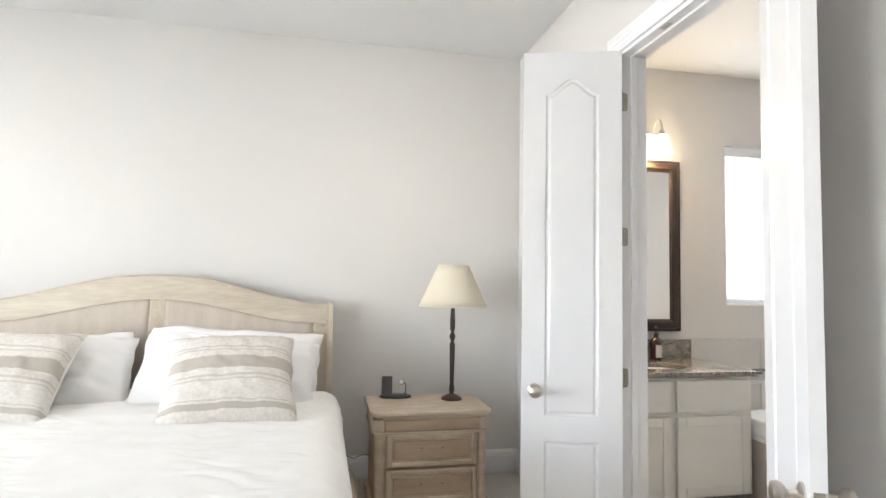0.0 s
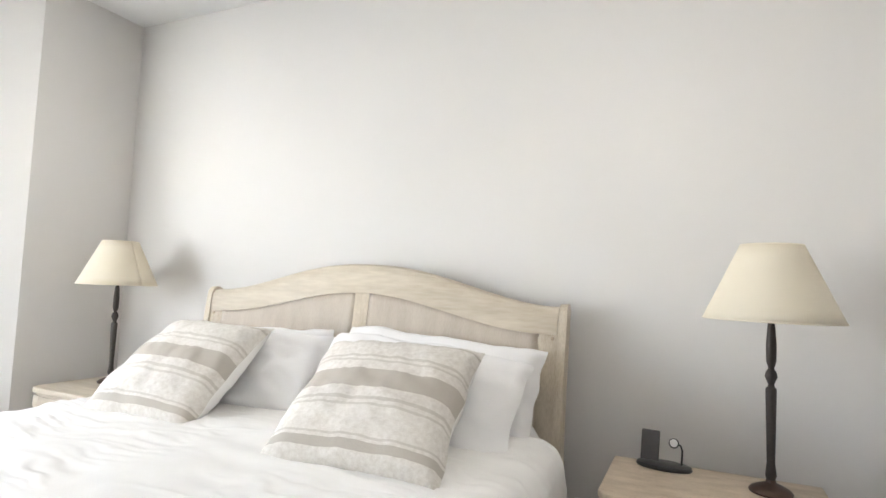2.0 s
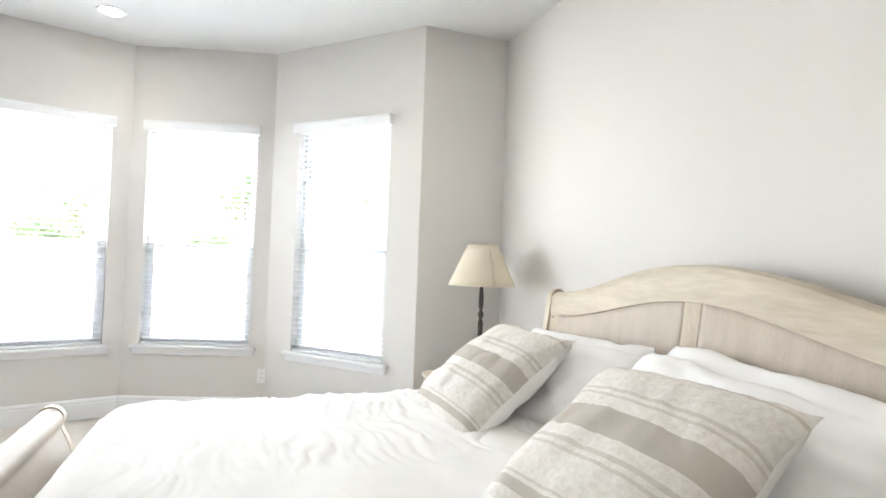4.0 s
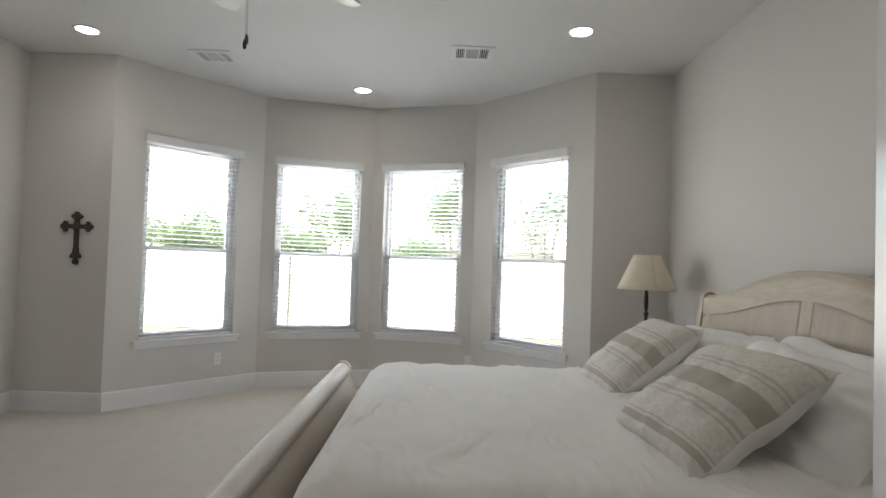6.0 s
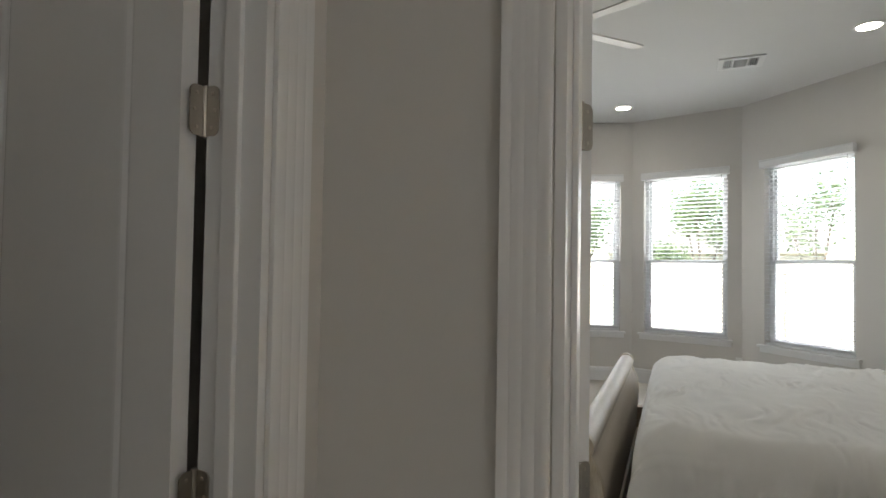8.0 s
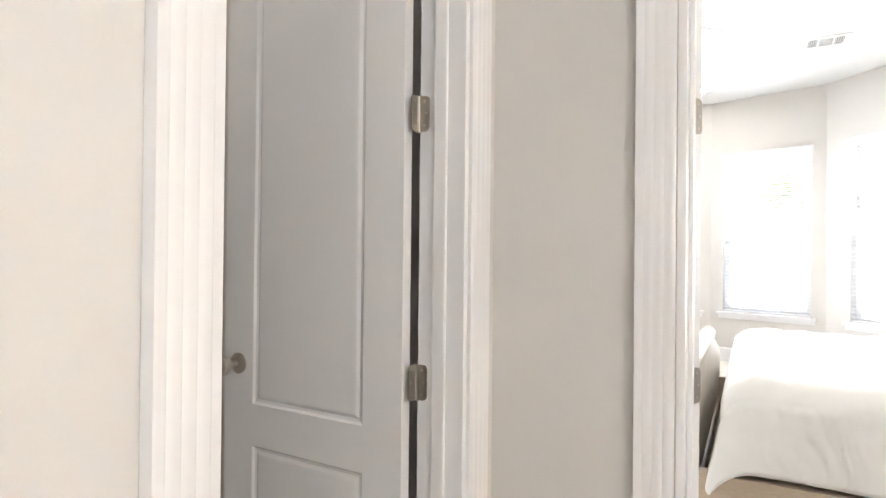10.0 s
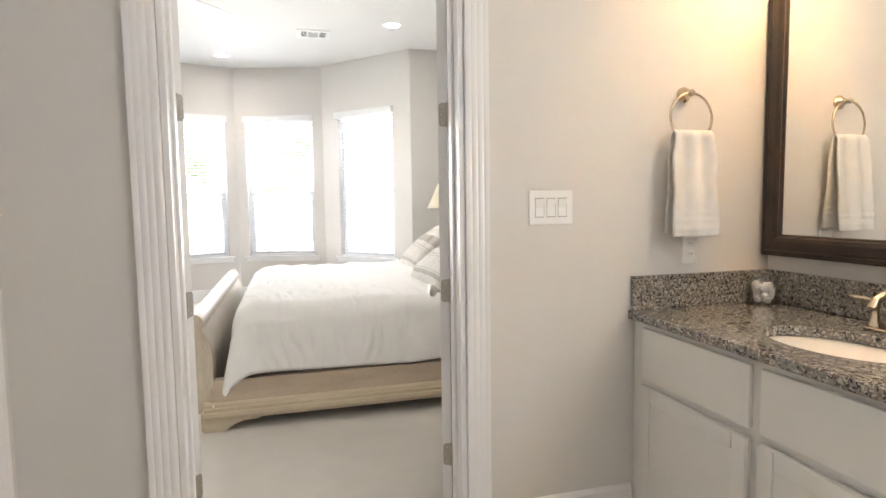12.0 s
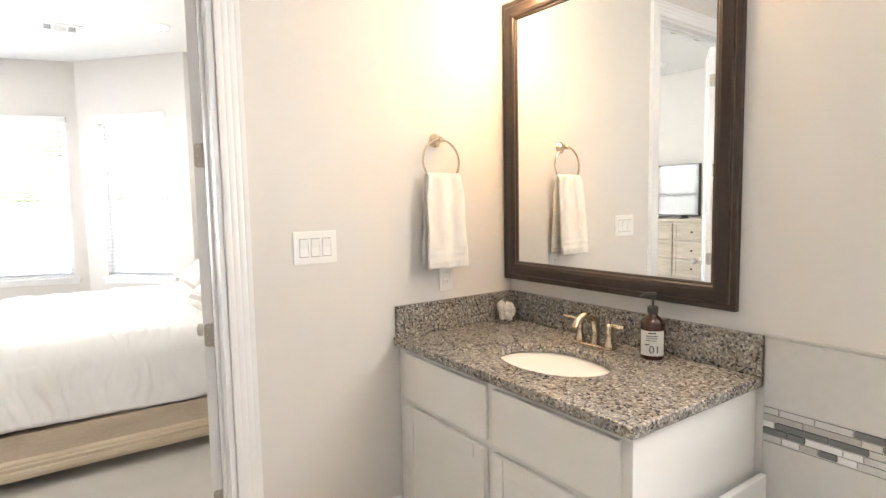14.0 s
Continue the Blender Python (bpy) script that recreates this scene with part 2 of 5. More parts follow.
def add_box(bm, x0, x1, y0, y1, z0, z1, bevel=0.0, seg=2):
    vs = [bm.verts.new((x, y, z)) for x in (x0, x1) for y in (y0, y1) for z in (z0, z1)]
    idx = [(0, 1, 3, 2), (4, 6, 7, 5), (0, 4, 5, 1), (2, 3, 7, 6), (0, 2, 6, 4), (1, 5, 7, 3)]
    fs = [bm.faces.new([vs[i] for i in q]) for q in idx]
    if bevel:
        es = list({e for f in fs for e in f.edges})
        bmesh.ops.bevel(bm, geom=es, offset=bevel, segments=seg, affect="EDGES", profile=0.5)
    return bm


def box(*a, **k):
    return add_box(bmesh.new(), *a, **k)


def add_prism(bm, poly, axis, a0, a1):
    """A closed outline in two axes, drawn out along the third. axis x: (y, z); y: (x, z); z: (x, y)."""
    def at(p, a):
        return {"x": (a, p[0], p[1]), "y": (p[0], a, p[1]), "z": (p[0], p[1], a)}[axis]
    lo, hi = [bm.verts.new(at(p, a0)) for p in poly], [bm.verts.new(at(p, a1)) for p in poly]
    n = len(poly)
    for i in range(n):
        bm.faces.new((lo[i], lo[(i + 1) % n], hi[(i + 1) % n], hi[i]))
    bm.faces.new(lo[::-1]), bm.faces.new(hi)
    bmesh.ops.recalc_face_normals(bm, faces=bm.faces[:])
    return bm


def prism(poly, axis, a0, a1):
    return add_prism(bmesh.new(), poly, axis, a0, a1)


def add_lathe(bm, profile, seg=28, at=(0, 0, 0), sx=1.0, sy=1.0):
    """A turned body: profile of (radius, z)."""
    rings = []
    for r, z in profile:
        rings.append([bm.verts.new((at[0] + sx * r * math.cos(2 * math.pi * i / seg), at[1] + sy * r * math.sin(2 * math.pi * i / seg), at[2] + z)) for i in range(seg)])
    for a, b in zip(rings, rings[1:]):
        for i in range(seg):
            bm.faces.new((a[i], a[(i + 1) % seg], b[(i + 1) % seg], b[i]))
    if profile[0][0] > 1e-4:
        bm.faces.new(rings[0][::-1])
    if profile[-1][0] > 1e-4:
        bm.faces.new(rings[-1])
    return bm


def lathe(*a, **k):
    return add_lathe(bmesh.new(), *a, **k)


def add_tube(bm, pts, radii, seg=10):
    pts = [Vector(p) for p in pts]
    rs = radii if isinstance(radii, (list, tuple)) else [radii] * len(pts)
    rings, side = [], None
    for i, p in enumerate(pts):
        d = (pts[min(i + 1, len(pts) - 1)] - pts[max(i - 1, 0)]).normalized()
        if side is None:
            side = d.orthogonal().normalized()
        side = (side - d * side.dot(d)).normalized()
        up = d.cross(side)
        rings.append([bm.verts.new(p + rs[i] * (math.cos(2 * math.pi * k / seg) * side + math.sin(2 * math.pi * k / seg) * up)) for k in range(seg)])
    for a, b in zip(rings, rings[1:]):
        for k in range(seg):
            bm.faces.new((a[k], a[(k + 1) % seg], b[(k + 1) % seg], b[k]))
    bm.faces.new(rings[0][::-1]), bm.faces.new(rings[-1])
    return bm


def tube(*a, **k):
    return add_tube(bmesh.new(), *a, **k)


def surface(fn, nu, nv):
    bm = bmesh.new()
    vs = [[bm.verts.new(fn(i / nu, j / nv)) for j in range(nv + 1)] for i in range(nu + 1)]
    for i in range(nu):
        for j in range(nv):
            bm.faces.new((vs[i][j], vs[i + 1][j], vs[i + 1][j + 1], vs[i][j + 1]))
    return bm


def thicken(ob, t, offset=-1):
    s = ob.modifiers.new("thickness", "SOLIDIFY")
    s.thickness, s.offset = t, offset
    return ob


def lerp(a, b, t):
    return a + (b - a) * t


def smooth01(t):
    t = max(0.0, min(1.0, t))
    return t * t * (3 - 2 * t)

# ---- structure ----
H = 3.005
XE, XB = 1.115, 1.242            # the partition between bedroom and bathroom
YN, YB, YS = 3.74, 3.645, -1.72  # bedroom north wall, bathroom north wall, bedroom south wall
YT = 0.87                        # bathroom south wall
DY0, DY1, DH = 1.325, 2.297, 2.470  # doorway between the rooms
TX0, TX1 = 1.40, 2.13            # doorway of the toilet room
BAY = [(-3.31, -0.987), (-4.372, -0.046), (-4.70, 1.05), (-4.372, 2.146), (-3.31, 3.087)]
WIN_Z0, WIN_Z1, WIN_W = 0.57, 2.355, 0.88
BWX = 3.225                      # middle of the bathroom window


def along(p0, p1):
    """Frame with x from p0 to p1, y to its left (out of the room), z up."""
    d = Vector((p1[0] - p0[0], p1[1] - p0[1], 0)).normalized()
    m = Matrix(((d.x, -d.y, 0, p0[0]), (d.y, d.x, 0, p0[1]), (0, 0, 1, 0), (0, 0, 0, 1)))
    return m, math.hypot(p1[0] - p0[0], p1[1] - p0[1])


def wall(name, p0, p1, thick=0.13, holes=(), over=(0.0, 0.0), z1=H, mat=None):
    m, length = along(p0, p1)
    bm = bmesh.new()
    x = -over[0]
    for a0, a1, z0, zt in sorted(holes):
        add_box(bm, x, a0, 0, thick, 0, z1)
        if z0 > 0:
            add_box(bm, a0, a1, 0, thick, 0, z0)
        add_box(bm, a0, a1, 0, thick, zt, z1)
        x = a1
    add_box(bm, x, length + over[1], 0, thick, 0, z1)
    ob = link(name, bm, mat or WALL)
    ob.matrix_basis = m
    return tagged(ob, "smooth warm greige painted drywall wall", "wall", kind="structure")


BASE = [(0, 0), (-0.016, 0), (-0.016, 0.118), (-0.013, 0.128), (-0.013, 0.142), (-0.006, 0.155), (0, 0.160)]


def baseboard(p0, p1, gaps=(), start=0.0, cut=0.0):
    m, length = along(p0, p1)
    x = start
    for a0, a1 in (*gaps, (length - cut, None)):
        if a0 - x > 0.01:
            ob = link("baseboard", prism([(y - 0.0005, z) for y, z in BASE], "x", x, a0), TRIM)
            ob.matrix_basis = m
            tagged(ob, "white painted baseboard with a moulded top edge", "baseboard", kind="structure")
        x = a1


def facet_hole(p0, p1):
    c = along(p0, p1)[1] / 2
    return [(c - WIN_W / 2, c + WIN_W / 2, WIN_Z0 - 0.02, WIN_Z1)]


wall("wall_west_south", (-3.31, YS), BAY[0], over=(0.13, 0.0))
for i in range(4):
    wall("wall_bay_%d" % (i + 1), BAY[i], BAY[i + 1], holes=facet_hole(BAY[i], BAY[i + 1]), over=(0.0, 0.0))
wall("wall_west_north", BAY[4], (-3.31, YN), over=(0.0, 0.13))
wall("wall_north", (-3.31, YN), (XE, YN))
wall("wall_south", (XE, YS), (-3.31, YS))
wall("wall_partition", (XE, YN + 0.13), (XE, YS - 0.13), thick=XB - XE, holes=[(YN + 0.13 - DY1, YN + 0.13 - DY0, 0, DH)])
# wedges that close the outer side of the bay's corners
for i, (x, y) in enumerate(BAY):
    ob = link("wall_bay_corner", lathe([(0.13, 0), (0.13, H)], 20), WALL)
    n = Vector((x + 1.6, y - 1.05, 0)).normalized()
    ob.location = (x + n.x * 0.145, y + n.y * 0.145, 0) if 0 < i < 4 else (x - 0.15, y + (0.10 if i == 4 else -0.10), 0)
    tagged(ob, "painted wall corner behind the bay facets", "wall", kind="structure")

wall("wall_bath_north", (XB, YB), (4.6, YB), thick=0.13, holes=[(BWX - 0.45 - XB, BWX + 0.45 - XB, 1.214, 2.446)])
wall("wall_bath_east", (4.6, YB + 0.13), (4.6, YT - 0.12))
wall("wall_bath_south", (4.6, YT), (XB, YT), thick=0.12, holes=[(4.6 - TX1, 4.6 - TX0, 0, DH)])
wall("wall_toilet_east", (2.75, YT - 0.12), (2.75, -0.92))
wall("wall_toilet_south", (2.75 + 0.13, -0.92), (XB, -0.92))

FLOOR = [(XE, YS), (XE, YN), (-3.31, YN), *BAY[::-1], (-3.31, YS)]
tagged(link("floor", prism([(x, y) for x, y in FLOOR], "z", -0.06, 0.0), CARPET), "pale beige short-pile bedroom carpet", "carpet", kind="structure")
tagged(link("floor_bathroom", box(XE, 4.6, -1.02, YB, -0.06, -0.004), BATHTILE), "beige bathroom floor tile", "floor", kind="structure")
tagged(link("ceiling", box(-5.2, 4.8, -1.9, 3.9, H, H + 0.14), CEIL), "flat white painted ceiling", "ceiling", kind="structure")

baseboard((-3.31, YS), BAY[0], cut=0.006)
for i in range(4):
    baseboard(BAY[i], BAY[i + 1])
baseboard(BAY[4], (-3.31, YN), start=0.006)
baseboard((-3.31, YN), (XE, YN))
baseboard((XE, YN), (XE, YS), gaps=[(YN - DY1 - 0.09, YN - DY0 + 0.09)])
baseboard((XE, YS), (-3.31, YS))


def bath_base(y0, y1):
    ob = link("baseboard", prism([(-y + XB + 0.0005, max(0, z - 0.065)) for y, z in BASE], "y", y0, y1), TRIM)
    tagged(ob, "white painted baseboard with a moulded top edge", "baseboard", kind="structure")


bath_base(DY1 + 0.093, 2.99)
bath_base(YT, DY0 - 0.093)
baseboard((4.6, YT), (XB, YT), gaps=[(4.6 - TX1 - 0.09, 4.6 - TX0 + 0.09)])


# fluted door casing: profile across its width (0 at the opening) and out from the wall
CAS = [(0.004, 0), (0.004, 0.010), (0.010, 0.0135), (0.024, 0.0145), (0.0275, 0.0130), (0.033, 0.0155), (0.046, 0.0165), (0.0495, 0.0150), (0.055, 0.0175), (0.068, 0.0185), (0.0715, 0.0171), (0.078, 0.020), (0.090, 0.020), (0.092, 0)]


def casing(name, m, width, height):
    """Casing round an opening, in a frame with x across it from 0 to width and y out of the wall."""
    bm = bmesh.new()
    rows = []
    for u, d in CAS:
        rows.append([bm.verts.new(p) for p in ((-u, d, 0), (-u, d, height + u), (width + u, d, height + u), (width + u, d, 0))])
    for a, b in zip(rows, rows[1:]):
        for k in range(3):
            bm.faces.new((a[k], a[k + 1], b[k + 1], b[k]))
    bm.faces.new([r[0] for r in rows]), bm.faces.new([r[3] for r in rows][::-1])
    bmesh.ops.recalc_face_normals(bm, faces=bm.faces[:])
    ob = link(name, bm, TRIM, True)
    ob.matrix_basis = m
    return tagged(ob, "white fluted door casing", "door casing", kind="structure")


W1 = DY1 - DY0
casing("trim_bedroom_doorway", Matrix(((0, -1, 0, XE - 0.001), (1, 0, 0, DY0), (0, 0, 1, 0), (0, 0, 0, 1))), W1, DH)
casing("trim_bath_doorway", Matrix(((0, 1, 0, XB + 0.001), (-1, 0, 0, DY1), (0, 0, 1, 0), (0, 0, 0, 1))), W1, DH)
W2 = TX1 - TX0
casing("trim_toilet_doorway", Matrix(((-1, 0, 0, TX1), (0, 1, 0, YT + 0.001), (0, 0, 1, 0), (0, 0, 0, 1))) @ Matrix.Translation((0, 0, 0)), W2, DH)


def jamb(name, x0, x1, y0, y1, run):
    bm = bmesh.new()
    t = 0.018
    if run == "y":      # opening runs along y
        add_box(bm, x0, x1, y0 - 0.001, y0 + t, 0, DH, 0.001)
        add_box(bm, x0, x1, y1 - t, y1 + 0.001, 0, DH, 0.001)
        add_box(bm, x0, x1, y0 + t, y1 - t, DH - t, DH + 0.001, 0.001)
    else:
        add_box(bm, x0 - 0.001, x0 + t, y0, y1, 0, DH, 0.001)
        add_box(bm, x1 - t, x1 + 0.001, y0, y1, 0, DH, 0.001)
        add_box(bm, x0 + t, x1 - t, y0, y1, DH - t, DH + 0.001, 0.001)
    tagged(link(name, bm, TRIM), "white painted door jamb", "door jamb", kind="structure")


jamb("trim_jamb_doorway", XE - 0.003, XB + 0.003, DY0, DY1, "y")
jamb("trim_jamb_toilet", TX0, TX1, YT - 0.123, YT + 0.003, "x")


def stop_strip(name, *b):
    tagged(link(name, box(*b, bevel=0.002), TRIM), "white painted door stop strip", "door jamb", kind="structure")


for y0, y1 in ((DY0 + 0.018, DY0 + 0.029), (DY1 - 0.029, DY1 - 0.018)):
    stop_strip("trim_stop", XE + 0.042, XE + 0.076, y0, y1, 0, DH - 0.018)
stop_strip("trim_stop", XE + 0.042, XE + 0.076, DY0 + 0.029, DY1 - 0.029, DH - 0.029, DH - 0.018)
for x0, x1 in ((TX0 + 0.018, TX0 + 0.029), (TX1 - 0.029, TX1 - 0.018)):
    stop_strip("trim_stop", x0, x1, YT - 0.078, YT - 0.044, 0, DH - 0.018)


# ---- doors ----
def panel_outline(x0, x1, z0, z1, arch):
    pts = [(x0, z0), (x1, z0)]
    if not arch:
        return pts + [(x1, z1), (x0, z1)]
    pts.append((x1, z1 - arch))
    n, c, w = 14, (x0 + x1) / 2, (x1 - x0) / 2
    for i in range(1, n):
        u = 1 - 2 * i / n
        pts.append((c + u * w, z1 - arch + arch * (0.5 + 0.5 * math.cos(math.pi * u))))
    pts.append((x0, z1 - arch))
    return pts


def inset(poly, d):
    n, out = len(poly), []
    for i in range(n):
        a, b, c = Vector(poly[i - 1]), Vector(poly[i]), Vector(poly[(i + 1) % n])
        n1, n2 = (b - a).normalized(), (c - b).normalized()
        n1, n2 = Vector((-n1.y, n1.x)), Vector((-n2.y, n2.x))
        k = (n1 + n2)
        k = k / max(0.3, k.length_squared) * 2
        out.append(tuple(b + k * d))
    return out


def leaf_mesh(w, h, panels, t=0.035):
    bm = bmesh.new()
    rims = []
    for s in (1, -1):
        y = s * t / 2
        rect = [bm.verts.new((x, y, z)) for x, z in ((0, 0), (w, 0), (w, h), (0, h))]
        rims.append(rect)
        edges = [bm.edges.new((rect[i], rect[(i + 1) % 4])) for i in range(4)]
        for p in panels:
            poly = panel_outline(*p)
            prev = [bm.verts.new((x, y, z)) for x, z in poly]
            n = len(poly)
            edges += [bm.edges.new((prev[i], prev[(i + 1) % n])) for i in range(n)]
            for d, dep in ((0.006, 0.006), (0.014, 0.0075), (0.024, 0.003), (0.030, 0.0025)):
                ring = [bm.verts.new((x, y - s * dep, z)) for x, z in inset(poly, d)]
                for i in range(n):
                    bm.faces.new((prev[i], prev[(i + 1) % n], ring[(i + 1) % n], ring[i]))
                prev = ring
            bm.faces.new(prev)
        bmesh.ops.triangle_fill(bm, edges=edges, use_beauty=True)
    for i in range(4):
        bm.faces.new((rims[0][i], rims[0][(i + 1) % 4], rims[1][(i + 1) % 4], rims[1][i]))
    bmesh.ops.recalc_face_normals(bm, faces=bm.faces[:])
    return bm


HINGE_Z = (2.22, 1.565, 0.90, 0.25)
KNOB = [(0.030, 0.0), (0.031, 0.005), (0.024, 0.010), (0.011, 0.014), (0.010, 0.034), (0.018, 0.040), (0.026, 0.048), (0.029, 0.058), (0.025, 0.068), (0.013, 0.074), (0.0001, 0.075)]


def door(name, m, w, h, panels, label, knob_z=0.825):
    """A leaf hung at its frame's origin, reaching along x."""
    d = thing(name, m, label, "door", kind="structure")
    part("leaf", leaf_mesh(w, h, panels), DOORP, d)
    for s in (1, -1):
        k = part("knob", lathe(KNOB, 28), NICKEL, d, "round satin nickel door knob", True)
        k.matrix_basis = pose(w - 0.062, s * 0.0175, knob_z, -90 * s)
    part("latch", box(w - 0.0005, w + 0.0015, -0.012, 0.012, knob_z - 0.028, knob_z + 0.028, bevel=0.0004), NICKEL, d)
    return d


def hinge(x, y, z, turns):
    """Knuckle at the place, and a plate each in the two directions given in degrees."""
    hg = thing("door_hinge", pose(x, y, z), "satin nickel butt hinge with rounded plates", "hinge", "door hinges")
    part("knuckle", lathe([(0.0045, -0.046), (0.0065, -0.044), (0.0065, 0.044), (0.0045, 0.046)], 12), HINGE, hg, "", True)
    for nm, turn, s in (("jamb_plate", turns[0], 1), ("leaf_plate", turns[1], -1)):
        r, out = 0.013, 0.033
        pts = [(0, -0.044), (out - r, -0.044)]
        for k in range(1, 6):
            a = k / 5 * math.pi / 2
            pts.append((out - r + r * math.sin(a), -0.044 + r - r * math.cos(a)))
        pts += [(p, -q) for p, q in reversed(pts)]
        pl = part(nm, prism(pts, "y", -0.0013, 0.0013), HINGE, hg)
        pl.matrix_basis = pose(0, 0, 0, 0, 0, turn)
        for sx, sz in ((0.55, 0.030), (0.72, 0.0), (0.55, -0.030)):
            for t in (-1, 1):
                sc = part("screw", lathe([(0.0036, 0), (0.0036, 0.0006), (0.002, 0.0012)], 10), NICKEL, pl)
                sc.matrix_basis = pose(out * sx, t * 0.0013, sz, -90 * t)
    return hg


LW = (W1 - 0.036) / 2 - 0.002
LP = [(0.108, LW - 0.108, 0.705, 2.315, 0.075), (0.108, LW - 0.108, 0.21, 0.59, 0)]
S_OPEN, N_OPEN, T_OPEN = 149, 108, 91


def hung(x, y, turn, thick_turn, gap=0.004):
    """Frame of a leaf that reaches in the direction turn from a knuckle, its thickness towards thick_turn."""
    a, b = radians(thick_turn), radians(turn)
    return pose(x + 0.019 * math.cos(a) + gap * math.cos(b), y + 0.019 * math.sin(a) + gap * math.sin(b), 0.012, 0, 0, turn)


KS, KN, KT = (XE - 0.006, DY0 + 0.0195), (XE - 0.006, DY1 - 0.0195), (TX0 + 0.0195, YT - 0.128)
door("door_bath_north", hung(*KN, 270 - N_OPEN, -N_OPEN), LW, 2.446, LP, "white two-panel narrow door leaf with arched top panel, standing open")
door("door_bath_south", hung(*KS, 90 + S_OPEN, S_OPEN), LW, 2.446, LP, "white two-panel narrow door leaf with arched top panel, folded wide open")
TW = 0.64
door("door_toilet", hung(*KT, -T_OPEN, 90 - T_OPEN, 0.017), TW, 2.446, [(0.12, TW - 0.12, 0.765, 2.315, 0.09), (0.12, TW - 0.12, 0.21, 0.645, 0)], "white two-panel door with arched top panel, open into the toilet room", 0.878)
for z in HINGE_Z:
    hinge(*KN, z, (0, -N_OPEN))
    hinge(*KS, z, (0, S_OPEN))
    hinge(*KT, z, (90, 90 - T_OPEN))
for y in (1.66, 1.95):
    ob = link("ball_catch", box(XE + 0.008, XE + 0.033, y - 0.028, y + 0.028, DH - 0.0205, DH - 0.0175, bevel=0.001), NICKEL)
    tagged(ob, "small nickel ball catch plate in the door head", "door catch", "ball catches")


# ---- windows ----
def window(name, m, group_label):
    """Double-hung window in a frame whose y points outdoors, x from -W/2 to W/2."""
    w, z0, z1, zm = WIN_W / 2, WIN_Z0, WIN_Z1, 1.385
    win = thing(name, m, group_label, "window", kind="structure")
    f = bmesh.new()
    add_box(f, -w, -w + 0.035, 0.07, 0.13, z0, z1, 0.003)
    add_box(f, w - 0.035, w, 0.07, 0.13, z0, z1, 0.003)
    add_box(f, -w + 0.035, w - 0.035, 0.07, 0.13, z1 - 0.035, z1, 0.003)
    add_box(f, -w + 0.035, w - 0.035, 0.07, 0.13, z0, z0 + 0.03, 0.003)
    part("window_frame", f, VINYL, win, "white vinyl window frame")
    for nm, y, a, b in (("upper_sash", 0.105, zm - 0.02, z1 - 0.035), ("lower_sash", 0.08, z0 + 0.03, zm + 0.02)):
        s = bmesh.new()
        x = w - 0.035
        add_box(s, -x, -x + 0.032, y - 0.012, y + 0.012, a, b, 0.003)
        add_box(s, x - 0.032, x, y - 0.012, y + 0.012, a, b, 0.003)
        add_box(s, -x + 0.032, x - 0.032, y - 0.012, y + 0.012, a, a + 0.036, 0.003)
        add_box(s, -x + 0.032, x - 0.032, y - 0.012, y + 0.012, b - 0.036, b, 0.003)
        sash = part(nm, s, VINYL, win)
        pane = part("pane", box(-x + 0.03, x - 0.03, y - 0.002, y + 0.002, a + 0.034, b - 0.034), PANE, sash)
        pane.visible_shadow = False
    part("window_sill", box(-w - 0.055, w + 0.055, -0.045, 0.07, z0 - 0.022, z0 + 0.002, bevel=0.005), TRIM, win, "white painted window stool")
    part("apron", box(-w - 0.04, w + 0.04, -0.018, -0.001, z0 - 0.072, z0 - 0.022, bevel=0.004), TRIM, win)
    bl = thing("window_blind", m, "white two-inch slat blind, lowered with slats open", "blind", "window blinds")
    part("valance", prism([(-0.045, 2.312), (-0.049, 2.322), (-0.049, 2.372), (-0.054, 2.38), (-0.054, 2.388), (-0.001, 2.388), (-0.001, 2.312)], "x", -0.46, 0.46), BLIND, bl, "white moulded blind valance")
    part("headrail", box(-w + 0.005, w - 0.005, 0.004, 0.055, 2.31, 2.352, bevel=0.002), BLIND, bl)
    sl = bmesh.new()
    n = 6
    top = [sl.verts.new((sx * (w - 0.008), -0.025 + 0.05 * k / n, 0.003 * math.sin(math.pi * k / n))) for sx in (-1, 1) for k in range(n + 1)]
    bot = [sl.verts.new((v.co.x, v.co.y, v.co.z - 0.0028)) for v in top]
    q = n + 1
    for k in range(n):
        sl.faces.new((top[k], top[k + 1], top[q + k + 1], top[q + k]))
        sl.faces.new((bot[k], bot[q + k], bot[q + k + 1], bot[k + 1]))
    sl.faces.new((top[0], top[q], bot[q], bot[0]))
    sl.faces.new((top[n], bot[n], bot[q + n], top[q + n]))
    sl.faces.new([top[k] for k in range(q)][::-1] + [bot[k] for k in range(q)])
    sl.faces.new([top[q + k] for k in range(q)] + [bot[q + k] for k in range(q)][::-1])
    bmesh.ops.recalc_face_normals(sl, faces=sl.faces[:])
    first = None
    z = 2.285
    while z > z0 + 0.05:
        mm = pose(0, 0.03, z, -4)
        if first is None:
            first = part("slat", sl, BLIND, bl)
            first.matrix_basis = mm
        else:
            share("slat", first, bl, mm)
        z -= 0.0425
    part("bottom_rail", box(-w + 0.008, w - 0.008, 0.006, 0.056, z0 + 0.006, z0 + 0.024, bevel=0.003), BLIND, bl)
    for x in (-w + 0.11, w - 0.11):
        for y in (0.006, 0.056):
            part("ladder_cord", tube([(x, y, z0 + 0.02), (x, y, 2.32)], 0.0011, seg=5), BLIND, bl)
    part("tilt_wand", tube([(-w + 0.06, -0.004, 2.31), (-w + 0.06, -0.004, 1.55)], 0.0035, seg=8), BLIND, bl)
